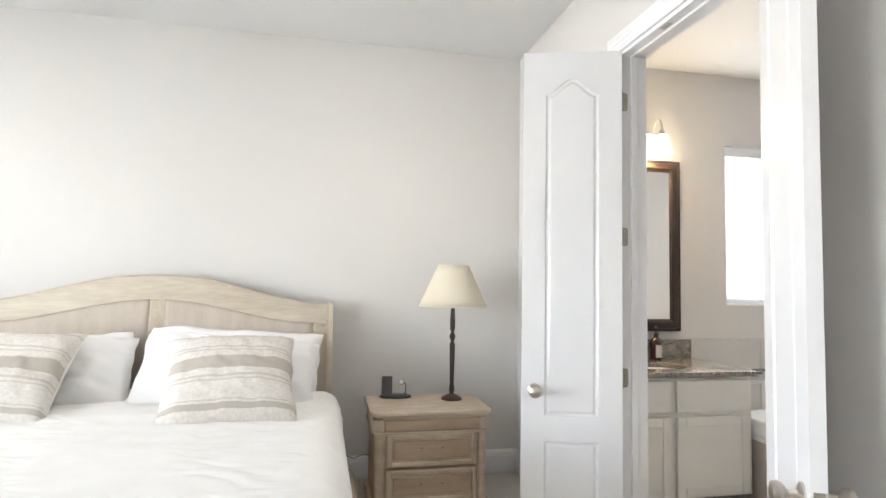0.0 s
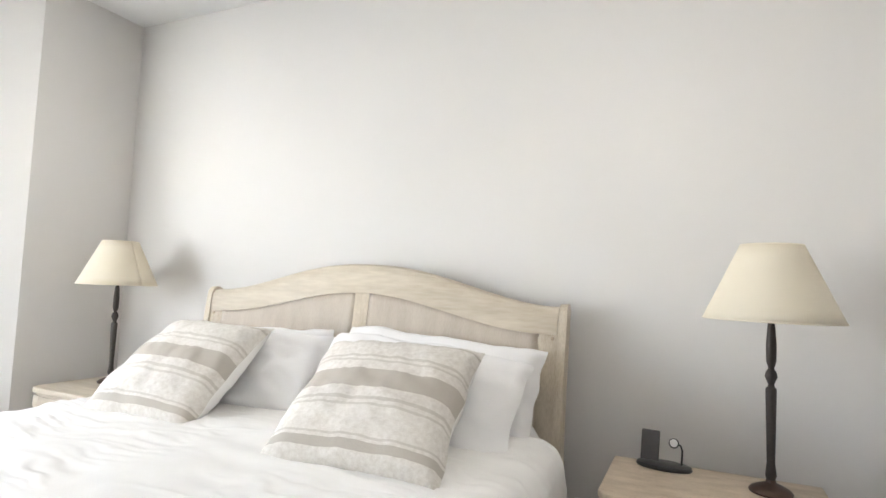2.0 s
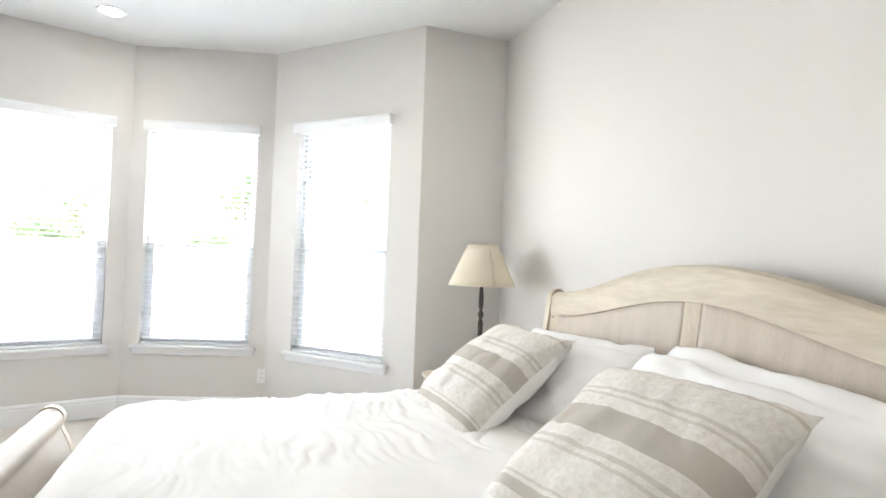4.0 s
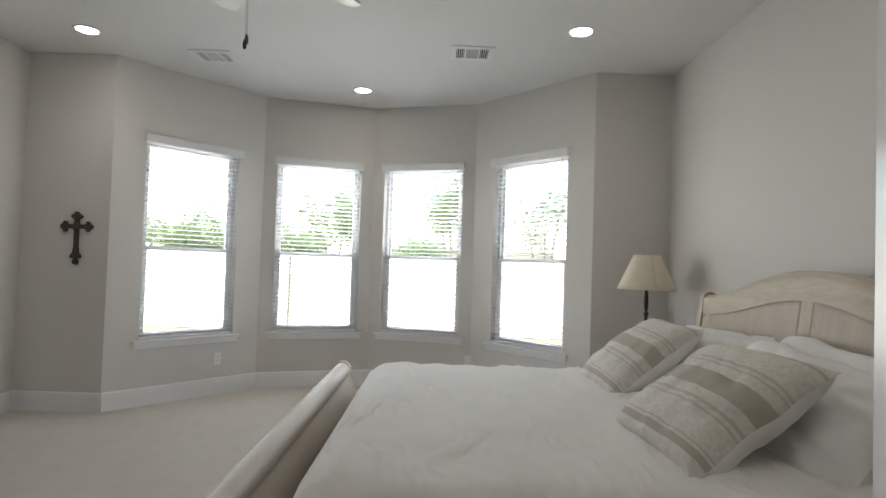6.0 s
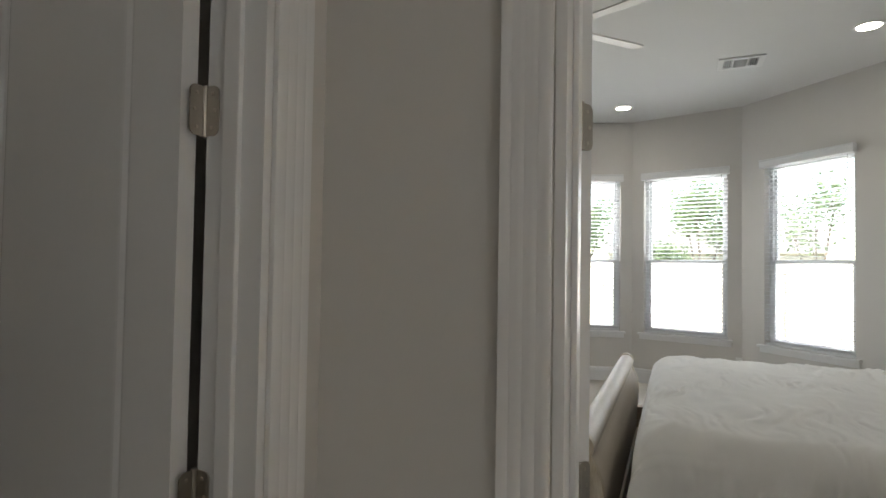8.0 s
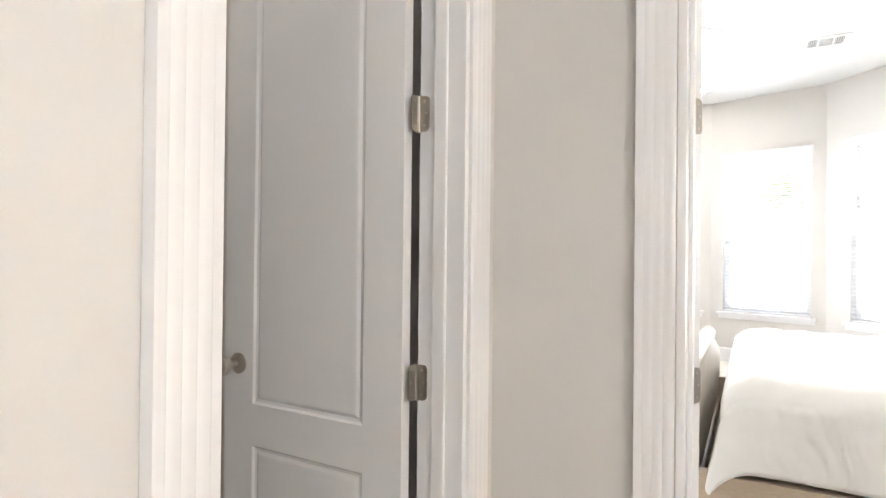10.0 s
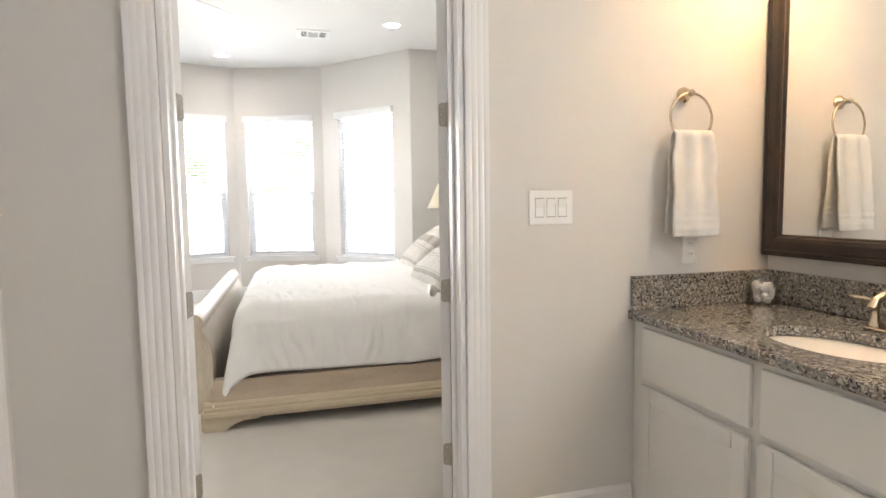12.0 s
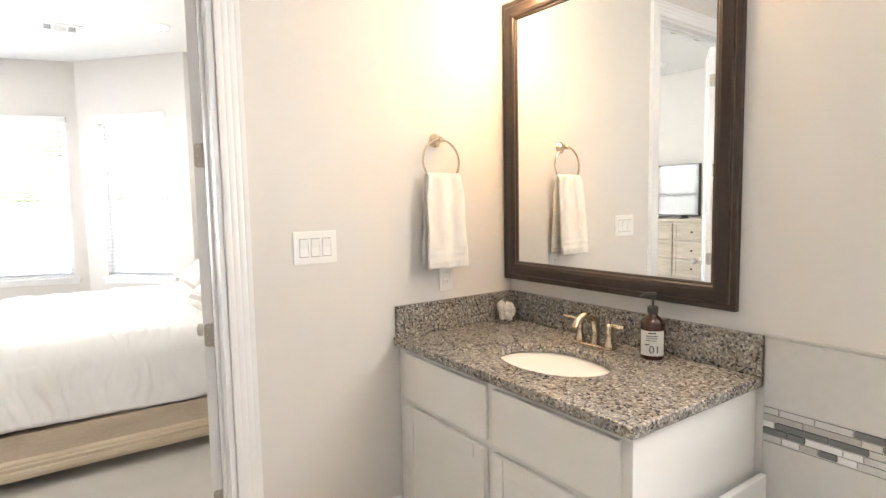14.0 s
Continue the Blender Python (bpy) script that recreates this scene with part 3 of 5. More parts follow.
    part("pull_cord", tube([(w - 0.06, -0.004, 2.31), (w - 0.06, -0.004, 2.12)], 0.0015, seg=6), SLOT, bl)
    return win


for i in range(4):
    m, length = along(BAY[i], BAY[i + 1])
    window("window_%d" % (i + 1), m @ Matrix.Translation((length / 2, 0, 0)), "white double-hung bay window with painted sill")

# bathroom window with a closed pale shade
bw = thing("window_5", Matrix.Translation((BWX, YB, 0)), "white bathroom window with a closed pale shade", "window", kind="structure")
f = bmesh.new()
for b in ((-0.45, -0.41, 1.214, 2.446), (0.41, 0.45, 1.214, 2.446), (-0.41, 0.41, 2.406, 2.446), (-0.41, 0.41, 1.214, 1.25)):
    add_box(f, b[0], b[1], 0.07, 0.125, b[2], b[3], 0.003)
part("window_frame", f, VINYL, bw)
SHADEW = translucent("white_window_shade", (0.85, 0.85, 0.84))
part("shade", box(-0.445, 0.445, 0.052, 0.054, 1.23, 2.385), SHADEW, bw, "closed white translucent shade")
part("shade_rail", box(-0.447, 0.447, 0.03, 0.065, 1.217, 1.245, bevel=0.003), BLIND, bw)
part("headrail", box(-0.447, 0.447, 0.02, 0.066, 2.365, 2.444, bevel=0.003), BLIND, bw)
part("window_sill", box(-0.45, 0.45, -0.012, 0.07, 1.198, 1.216, bevel=0.003), TRIM, bw)

# ---- bed ----
BX = -1.260
bed = thing("sleigh_bed", Matrix.Translation((BX, 0, 0)), "king sleigh bed in whitewashed wood with arched headboard", "bed")
HW = 1.052


def crown(u):
    """Height of the headboard's top at -1..1 across."""
    u = abs(u)
    return 1.183 + 0.168 * (0.5 + 0.5 * math.cos(math.pi * min(1, u ** 1.15)))


def lower_edge(u):
    u = abs(u)
    return 1.062 + 0.14 * (0.5 + 0.5 * math.cos(math.pi * min(1, u / 0.93)))


def lean(z):
    """Front of the headboard: leans back towards the top."""
    return 3.50 + 0.075 * smooth01((z - 0.55) / 0.75) ** 1.2


def top_rail(s, q):
    u = lerp(-1, 1, s) * 0.995
    a, b = lower_edge(u), crown(u)
    ring = [(0.0, 0.0), (-0.012, 0.012), (-0.016, 0.4), (-0.014, 0.75), (0.0, 0.93), (0.03, 1.0), (0.07, 0.98), (0.085, 0.85), (0.075, 0.6), (0.055, 0.4), (0.05, 0.0), (0.0, 0.0)]
    k = q * (len(ring) - 1)
    i = min(int(k), len(ring) - 2)
    dy, h = (lerp(ring[i][c], ring[i + 1][c], k - i) for c in (0, 1))
    z = lerp(a, b, h)
    return (u * (HW - 0.035), lean(z) + dy - 0.004, z)


part("top_rail", surface(top_rail, 70, 33), OAK, bed, "arched whitewashed top rail", True)
for sx in (-1, 1):
    # panel beside the middle stile
    def board(s, q, sx=sx):
        x = lerp(0.035, HW - 0.12, s)
        z = lerp(0.40, lower_edge(x / HW) + 0.02, q)
        return (sx * x, lean(z) + 0.014, z)
    p = part("panel", surface(board, 24, 16), OAKV, bed, "whitewashed headboard panel", True)
    thicken(p, 0.02, 1 if sx > 0 else -1)

    def bead(sx=sx):
        pts = []
        for k in range(30):
            x = lerp(0.045, HW - 0.125, k / 29)
            z = lower_edge(x / HW) - 0.006
            pts.append((sx * x, lean(z) + 0.006, z))
        return pts
    part("bead", tube(bead(), 0.005, seg=8), OAK, bed, "", True)
    # side post with a rolled top
    poly = []
    for k in range(13):
        z = lerp(0.0, 1.15, k / 12)
        poly.append((lean(z) - 0.02, z))
    for k in range(1, 10):
        a = math.pi * k / 9
        poly.append((lean(1.15) + 0.028 - 0.048 * math.cos(a), 1.15 + 0.048 * math.sin(a)))
    for k in range(13):
        z = lerp(1.13, 0.0, k / 12)
        poly.append((lean(z) + 0.06, z))
    bm = bmesh.new()
    x0, x1 = sorted((sx * (HW - 0.035), sx * HW))
    add_prism(bm, poly, "x", x0, x1)
    part("post", bm, OAKP, bed, "tall whitewashed post with rolled top")
    st = [(lean(z) - 0.006, z) for z in (0.4, 0.6, 0.8, 0.95, 1.08)]
    st += [(y + 0.03, z) for y, z in reversed(st)]
    x0, x1 = sorted((sx * (HW - 0.125), sx * (HW - 0.0352)))
    part("stile", prism(st, "x", x0, x1), OAKP, bed)
    part("peg", lathe([(0.008, 0), (0.008, 0.003), (0.004, 0.005)], 12), OAKY, bed).matrix_basis = pose(sx * (HW - 0.06), lean(1.05) - 0.0065, 1.045, 90)
st = [(lean(z) - 0.008, z) for z in (0.4, 0.6, 0.8, 0.95, 1.1, 1.215)]
st += [(y + 0.03, z) for y, z in reversed(st)]
part("middle_stile", prism(st, "x", -0.042, 0.042), OAKP, bed)

# side rails with stepped base moulding and bracket feet
for sx in (-1, 1):
    def rail(prof, sx=sx):
        return [(sx * x, z) for x, z in prof]
    part("side_rail", prism(rail([(1.07, 0.15), (1.17, 0.15), (1.155, 0.20), (1.146, 0.245), (1.144, 0.262), (1.07, 0.262)]), "y", 1.24, 3.5), OAKY, bed, "wide worn wooden side rail")
    part("rail_moulding", prism(rail([(1.07, 0.065), (1.218, 0.065), (1.222, 0.085), (1.217, 0.103), (1.205, 0.108), (1.205, 0.125), (1.195, 0.13), (1.19, 0.142), (1.17, 0.152), (1.07, 0.152)]), "y", 1.205, 3.52), OAKYL, bed, "pale stepped base moulding")
    for y0, s in ((1.20, 1), (3.52, -1)):
        pts = [(0, 0.066), (0.30, 0.066), (0.285, 0.05), (0.25, 0.055), (0.21, 0.052), (0.16, 0.035), (0.12, 0.008), (0.115, 0.0), (0, 0.0)]
        poly = [(y0 + s * a, z) for a, z in pts]
        x0, x1 = sorted((sx * 1.16, sx * 1.216))
        part("foot", prism(poly, "x", x0, x1), OAKYL, bed, "scrolled bracket foot")

# rolled footboard
FP = []
for k in range(15):
    a = math.radians(lerp(-35, 215, k / 14))
    FP.append((1.165 + 0.052 * math.cos(a), 0.588 + 0.052 * math.sin(a)))
outer = [(1.128, 0.536), (1.155, 0.505), (1.185, 0.455), (1.205, 0.40), (1.208, 0.30), (1.20, 0.20), (1.195, 0.10)]
inner = [(1.245, 0.10), (1.25, 0.25), (1.255, 0.40), (1.245, 0.466), (1.225, 0.516), (1.21, 0.546)]
foot_poly = FP + outer + inner
part("footboard", prism(foot_poly, "x", -1.11, 1.11), material("whitewashed_footboard", (0.56, 0.50, 0.42), 0.5, vary=0.1, scale=2, grain=45, bump=0.12, second=(0.44, 0.38, 0.31), stretch=(1, 5, 5)), bed, "rolled sleigh footboard", True)
for sx in (-1, 1):
    c = Vector((1.185, 0.40))
    post_side = [(1.132, 0.540), (1.148, 0.512), (1.157, 0.47), (1.160, 0.40), (1.156, 0.30), (1.152, 0.20), (1.150, 0.10)]
    big = [tuple(c + (Vector(p) - c) * 1.035) for p in FP + post_side + inner]
    x0, x1 = sorted((sx * 1.11, sx * 1.15))
    part("footboard_end", prism(big, "x", x0, x1), OAKP, bed, "scrolled end post of the footboard")
part("foot_base", box(-1.21, 1.21, 1.19, 1.26, 0.0, 0.11, bevel=0.01), OAKYL, bed)

# mattress and cover
MT = 0.662
ob = link("mattress", box(BX - 0.965, BX + 0.965, 1.36, 3.48, 0.30, MT - 0.012, bevel=0.07, seg=4), COTTON, True)
tagged(ob, "thick white king mattress under the cover", "mattress")


def drop(a, flat, r):
    """Across a rounded edge: how far out and how far down."""
    if a <= flat:
        return a, 0.0
    s = (a - flat) / r
    if s < math.pi / 2:
        return flat + r * math.sin(s), r * (1 - math.cos(s))
    rest = a - flat - r * math.pi / 2
    return flat + r + rest * 0.10, r + rest * 0.985


def cover_at(s, q):
    a = lerp(-1.43, 1.43, s)
    b = lerp(0.0, 2.42, q)          # from the pillows to the foot
    x, dx = drop(abs(a), 0.985, 0.11)
    y, dy = drop(b, 1.84, 0.13)
    x = math.copysign(x, a)
    if dy > 0.13:
        y = 1.84 + 0.13 + (y - 1.97) * 0.3
    z = MT - dx - dy
    p = Vector((a * 1.3, b * 1.3, 0))
    wr = noise.fractal(p * 2.1 + Vector((3, 1, 0)), 1.0, 2.0, 3)
    creases = noise.noise(Vector((b * 9 + a * 1.2, a * 1.3, 4))) * noise.noise(Vector((a * 1.8, b * 1.5, 9)))
    fine = noise.noise(Vector((b * 34 + 3 * wr, a * 3.5, 1))) * smooth01(noise.noise(Vector((a * 2.2, b * 2.2, 14))) * 2 + 0.5)
    ridge = (1 - min(1, 2.2 * abs(noise.noise(Vector((b * 11 + 1.5 * wr, a * 2.3, 21)))))) ** 3 * smooth01(noise.noise(Vector((a * 1.7 + 4, b * 1.9, 31))) * 2.4 + 0.35)
    lift = 0.008 * wr + 0.022 * creases + 0.010 * fine + 0.0065 * ridge
    crown_z = 0.016 * (1 - (a / 1.0) ** 2) if abs(a) < 1 else 0.0
    if dx > 0.09:
        fold = 0.012 * math.sin(b * 7.5 + 1.2 * math.sin(b * 3)) * smooth01((dx - 0.09) / 0.25)
        x += math.copysign(lift * 1.3 + fold, a)
        if b > 1.8:
            hang = smooth01((b - 1.8) / 0.5) * smooth01(dx / 0.35)
            x += math.copysign(0.055 * hang, a)
            y += 0.10 * hang
        z += 0.006 * math.sin(b * 4.3)
    else:
        z += lift + crown_z
    return (BX + x, 3.33 - y, max(z, 0.135 + 0.02 * (1 - s)))


cover = tagged(link("bed_cover", surface(cover_at, 170, 260), LINEN, True), "crinkled off-white linen bed cover hanging over the sides", "bedspread")
thicken(cover, 0.008, -1)
part("hem", tube([Vector(cover_at(1.0, k / 90)) for k in range(91)] + [Vector(cover_at(1 - k / 60, 1.0)) for k in range(1, 61)], 0.0055, seg=6), LINEN, cover, "stitched linen hem", True)
sheet_top = link("bed_sheet", surface(lambda s, q: (BX + lerp(-1.0, 1.0, s), lerp(3.46, 3.26, q), MT + 0.012 + 0.006 * noise.noise(Vector((s * 9, q * 3, 2))) - 0.10 * max(0, abs(2 * s - 1) - 0.93) / 0.07), 60, 10), COTTON, True)
tagged(sheet_top, "smooth white cotton sheet at the head of the bed", "sheet")
thicken(sheet_top, 0.01, -1)


def cushion(name, m, w, h, t, mat, label, seed, group, puff=2.6, back=None, corner=0.03, rumple=1.0):
    def body(s, q, side):
        u, v = 2 * s - 1, 2 * q - 1
        edge = max(0.0, (1 - abs(u) ** puff)) * max(0.0, (1 - abs(v) ** puff))
        pull = 1 - 0.06 * (1 - abs(v) ** 2) * abs(u) ** 3
        pulv = 1 - 0.05 * (1 - abs(u) ** 2) * abs(v) ** 3
        wr = noise.noise(Vector((u * 2.3, v * 2.3, seed))) * 0.034 * rumple + noise.noise(Vector((u * 6 + v * 3, v * 5, seed + 5))) * 0.020 * rumple + noise.noise(Vector((u * 13, v * 4 + u * 3, seed + 3))) * 0.005
        z = side * (t / 2 * edge ** 0.45 + wr * edge ** 0.5)
        sag = 0.015 * noise.noise(Vector((u * 1.1, v * 1.1, seed + 9)))
        soft = 1 - corner * (abs(u) * abs(v)) ** 6
        wob_x = 0.016 * noise.noise(Vector((v * 2.4, seed, side * 0.0))) * abs(u) ** 3
        wob_y = (0.020 * noise.noise(Vector((u * 2.6, seed + 2, 0))) + 0.007 * noise.noise(Vector((u * 7, seed + 4, 0)))) * abs(v) ** 3
        return (u * w / 2 * pull * soft + wob_x, v * h / 2 * pulv * soft + wob_y, z + sag)
    bm = surface(lambda s, q: body(s, q, 1), 34, 34)
    other = surface(lambda s, q: body(1 - s, q, -1), 34, 34)
    me = bpy.data.meshes.new("half")
    other.to_mesh(me)
    other.free()
    bm.from_mesh(me)
    bpy.data.meshes.remove(me)
    bmesh.ops.remove_doubles(bm, verts=bm.verts[:], dist=0.0012)
    ob = link(name, bm, mat, True)
    if back:
        ob.data.materials.append(back)
        for p in ob.data.polygons[34 * 34:]:
            p.material_index = 1
    ob.matrix_basis = m
    return tagged(ob, label, "pillow", group)


def leaning(x, y, z, tilt, spin, roll=0.0):
    """Middle of the cushion; tilt: degrees up from lying flat, its length towards the headboard; spin about the upright."""
    return pose(x, y, z, 0, 0, spin) @ pose(0, 0, 0, tilt, 0, 0) @ pose(0, 0, 0, 0, 0, roll)


cushion("pillow", leaning(-0.775, 3.385, 0.815, 68, 0, -3), 1.02, 0.46, 0.25, COTTON, "plump white sleeping pillow leaning on the headboard", 1.0, "sleeping pillows")
cushion("pillow", leaning(-1.81, 3.385, 0.800, 68, 0, 2), 0.96, 0.43, 0.25, COTTON, "plump white sleeping pillow leaning on the headboard", 2.0, "sleeping pillows")
cushion("pillow", leaning(-0.78, 3.20, 0.805, 50, 2, -5), 0.98, 0.48, 0.26, COTTON, "rumpled white pillow in front of another", 3.0, "sleeping pillows")
cushion("pillow", leaning(-1.70, 3.22, 0.795, 50, 4, 3), 0.86, 0.45, 0.25, COTTON, "rumpled white pillow in front of another", 4.0, "sleeping pillows")
cushion("throw_pillow", leaning(-0.715, 2.835, 0.822, 35, 5, 1), 0.63, 0.62, 0.24, STRIPED, "square oatmeal linen cushion with taupe stripes", 5.0, "striped cushions", puff=3, back=LINEN, corner=-0.03, rumple=0.45)
cushion("throw_pillow", leaning(-1.790, 2.930, 0.828, 38, 2, 0), 0.59, 0.60, 0.23, STRIPED, "square oatmeal linen cushion with taupe stripes", 6.0, "striped cushions", puff=3, back=LINEN, corner=-0.03, rumple=0.45)


# ---- bedroom: nightstands, lamps, charger ----
def nightstand(m, label, NSWOOD=NSWOOD, NSEDGE=NSEDGE):
    ns = thing("nightstand", m, label, "nightstand", "nightstands")
    w, d, top = 0.335, 0.47, 0.597     # half width, depth, height; front at y = 0

    def plate(g, z0, z1, bev):
        """A slab with cut front corners, grown by g."""
        c = 0.055
        pts = [(-w - g, d), (-w - g, c - g), (-w - g + c * 0.35, c * 0.35 - g), (-w + c - g, -g), (w - c + g, -g), (w + g - c * 0.35, c * 0.35 - g), (w + g, c - g), (w + g, d)]
        bm = prism(pts, "z", z0, z1)
        if bev:
            bmesh.ops.bevel(bm, geom=[e for e in bm.edges if abs(e.verts[0].co.z - e.verts[1].co.z) < 1e-6], offset=bev, segments=3, affect="EDGES", profile=0.5)
        return bm
    part("top", plate(0.022, top - 0.028, top, 0.008), NSEDGE, ns, "worn top with shaped front corners", True)
    part("cornice", plate(0.008, top - 0.040, top - 0.028, 0.004), NSEDGE, ns)
    part("frieze", plate(0.0, top - 0.115, top - 0.040, 0), NSWOOD, ns)
    part("belt_moulding", plate(0.010, top - 0.130, top - 0.115, 0.005), NSEDGE, ns, "", True)
    part("body", plate(-0.012, 0.07, top - 0.130, 0), NSWOOD, ns)
    part("plinth", plate(0.012, 0.0, 0.07, 0.006), NSEDGE, ns, "", True)
    part("frieze_front", box(-0.275, 0.275, -0.008, 0.012, top - 0.107, top - 0.050, bevel=0.003), NSWOOD, ns)
    for sx in (-1, 1):
        part("corner_block", lathe([(0.040, top - 0.112), (0.044, top - 0.105), (0.044, top - 0.055), (0.040, top - 0.045)], 20, at=(sx * (w - 0.032), 0.034, 0)), NSEDGE, ns, "", True)
        part("corner_column", lathe([(0.034, 0.07), (0.036, 0.09), (0.031, 0.11), (0.031, top - 0.16), (0.035, top - 0.145), (0.036, top - 0.13)], 18, at=(sx * (w - 0.040), 0.036, 0)), NSEDGE, ns, "", True)
    for z0, z1 in ((0.29, 0.47), (0.09, 0.27)):
        dr = part("drawer", box(-0.262, 0.262, 0.0, 0.03, z0, z1, bevel=0.003), NSEDGE, ns, "drawer front with raised border")
        f = bmesh.new()
        for b in ((-0.262, -0.236, z0, z1), (0.236, 0.262, z0, z1), (-0.236, 0.236, z0, z0 + 0.026), (-0.236, 0.236, z1 - 0.026, z1)):
            add_box(f, b[0], b[1], -0.014, 0.002, b[2], b[3], 0.005, 2)
        part("border", f, NSEDGE, dr)
        part("field", box(-0.222, 0.222, -0.006, 0.004, z0 + 0.040, z1 - 0.040, bevel=0.004), NSWOOD, dr)
        for x in (-0.06, 0.06):
            part("pin", lathe([(0.004, 0), (0.004, 0.003), (0.002, 0.005)], 10), IRON, dr).matrix_basis = pose(x, -0.006, (z0 + z1) / 2 + 0.01, 90)
    return ns


NSX, NSY = 0.362, 3.060
nightstand(pose(NSX, NSY, 0), "worn light-brown wooden nightstand with two drawers")
nightstand(pose(-2.76, 3.085, 0), "pale whitewashed wooden nightstand with two drawers", OAK, OAK)


def table_lamp(x, y, z):
    lp = thing("table_lamp", pose(x, y, z), "dark turned metal table lamp with cream cone shade", "lamp", "bedside lamps")
    part("foot", lathe([(0.066, 0), (0.068, 0.006), (0.062, 0.014), (0.048, 0.022), (0.030, 0.030), (0.016, 0.036), (0.014, 0.045)], 32), material("bronze_foot", (0.085, 0.05, 0.035), 0.4, metal=0.4, vary=0.15, scale=20, grain=80, bump=0.05), lp, "dark bronze round foot", True)
    part("stem", lathe([(0.014, 0.045), (0.018, 0.06), (0.013, 0.10), (0.0135, 0.13), (0.016, 0.25), (0.0175, 0.345), (0.017, 0.352), (0.011, 0.358), (0.010, 0.366), (0.014, 0.376), (0.020, 0.392), (0.017, 0.407), (0.009, 0.420), (0.011, 0.428), (0.016, 0.445), (0.0165, 0.50), (0.013, 0.555), (0.009, 0.59), (0.009, 0.64)], 20), IRON, lp, "turned dark metal stem", True)
    sh = part("shade", surface(lambda s, q: (lerp(0.218, 0.098, q) * math.cos(2 * math.pi * s), lerp(0.218, 0.098, q) * math.sin(2 * math.pi * s), lerp(0.585, 0.848, q)), 48, 6), SHADE, lp, "cream cloth cone shade", True)
    thicken(sh, 0.0025, 0)
    for r, zz in ((0.218, 0.586), (0.098, 0.847)):
        part("trim_ring", tube([(r * math.cos(a * math.pi / 20), r * math.sin(a * math.pi / 20), zz) for a in range(41)], 0.003, seg=6), SHADE, sh)
    part("socket", lathe([(0.016, 0.63), (0.018, 0.64), (0.018, 0.69), (0.010, 0.70)], 14), IRON, lp)
    return lp


table_lamp(0.540, 3.36, 0.597)
table_lamp(-2.90, 3.40, 0.597)


def charger(x, y, z, turn):
    ch = thing("charging_stand", pose(x, y, z, 0, 0, turn), "black phone and watch charging stand", "charger", "bedside chargers")
    part("base", lathe([(0.098, 0), (0.102, 0.006), (0.098, 0.016), (0.085, 0.020)], 28, sy=0.5), BLACK, ch, "", True)
    b = part("phone_rest", box(-0.034, 0.034, -0.005, 0.005, 0.0, 0.115, bevel=0.004), material("charcoal_pad", (0.07, 0.065, 0.065), 0.6, vary=0.1, scale=30, grain=200, bump=0.1), ch, "upright charcoal phone rest")
    b.matrix_basis = pose(-0.055, 0.012, 0.016, -14, 0, 0)
    part("watch_arm", tube([(0.062, 0.005, 0.018), (0.064, 0.005, 0.075), (0.058, 0.003, 0.092), (0.040, -0.004, 0.098)], 0.0035, seg=8), BLACK, ch, "", True)
    w = part("watch_puck", lathe([(0.018, 0), (0.019, 0.004), (0.018, 0.010), (0.014, 0.011)], 20), BLACK, ch, "", True)
    w.matrix_basis = pose(0.036, -0.004, 0.098, 70)
    w2 = part("puck_face", lathe([(0.0145, 0), (0.0145, 0.002), (0.012, 0.003)], 20), PLASTIC, w, "white round puck face")
    w2.matrix_basis = pose(0, 0, 0.011)
    return ch


charger(0.195, 3.455, 0.597, -6)
charger(-2.68, 3.40, 0.597, 10)


# grey that paints the shadow gap round each switch rocker
GAP_SHADE = material("rocker_gap_shade", (0.36, 0.35, 0.34), 0.6, vary=0.05, scale=10, grain=60, bump=0.0)


def wall_plate(name, m, w, h, label, category, gang=0, outlet=True):
    """Plate in a frame with x across, z up, y out of the wall."""
    pl = thing(name, m, label, category, "wall plates")
    part("plate", box(-w / 2, w / 2, 0.0005, 0.006, -h / 2, h / 2, bevel=0.002), PLASTIC, pl)
    if outlet:
        for z in (-0.020, 0.020):
            r = part("receptacle", box(-0.017, 0.017, 0.004, 0.0075, z - 0.014, z + 0.014, bevel=0.003), PLASTIC, pl)
            # dark inlays paint the shade inside the two slots
            for x in (-0.006, 0.006):
                part("slot", box(x - 0.001, x + 0.001, 0.0074, 0.0079, z - 0.002, z + 0.007), SLOT, r)
    for k in range(gang):
        x = (k - (gang - 1) / 2) * 0.046
        # shadow gap put in as a thin grey sheet behind the rocker
        part("rocker_shadow", box(x - 0.0185, x + 0.0185, 0.0055, 0.0064, -0.036, 0.036), GAP_SHADE, pl)
        part("rocker", prism([(0.004, -0.033), (0.0085, -0.033), (0.0065, 0.0), (0.0115, 0.033), (0.004, 0.033)], "x", x - 0.0165, x + 0.0165), PLASTIC, pl)
        for z in (-0.05, 0.05):
            part("screw", lathe([(0.003, 0), (0.003, 0.001)], 8), PLASTIC, pl).matrix_basis = pose(x, 0.006, z, -90)
    return pl


OUT = "white duplex wall outlet with plate"
wall_plate("wall_outlet", pose(-0.155, YN, 0.27, 0, 0, 180), 0.072, 0.116, OUT, "outlet")
m, length = along(BAY[0], BAY[1])
wall_plate("wall_outlet", m @ pose(length - 0.42, 0, 0.34, 0, 0, 180), 0.072, 0.116, OUT, "outlet")
m, length = along(BAY[2], BAY[3])
wall_plate("wall_outlet", m @ pose(length - 0.02, 0, 0.34, 0, 0, 180), 0.072, 0.116, OUT, "outlet")
wall_plate("wall_outlet", pose(-2.95, YS, 0.34), 0.072, 0.116, OUT, "outlet")
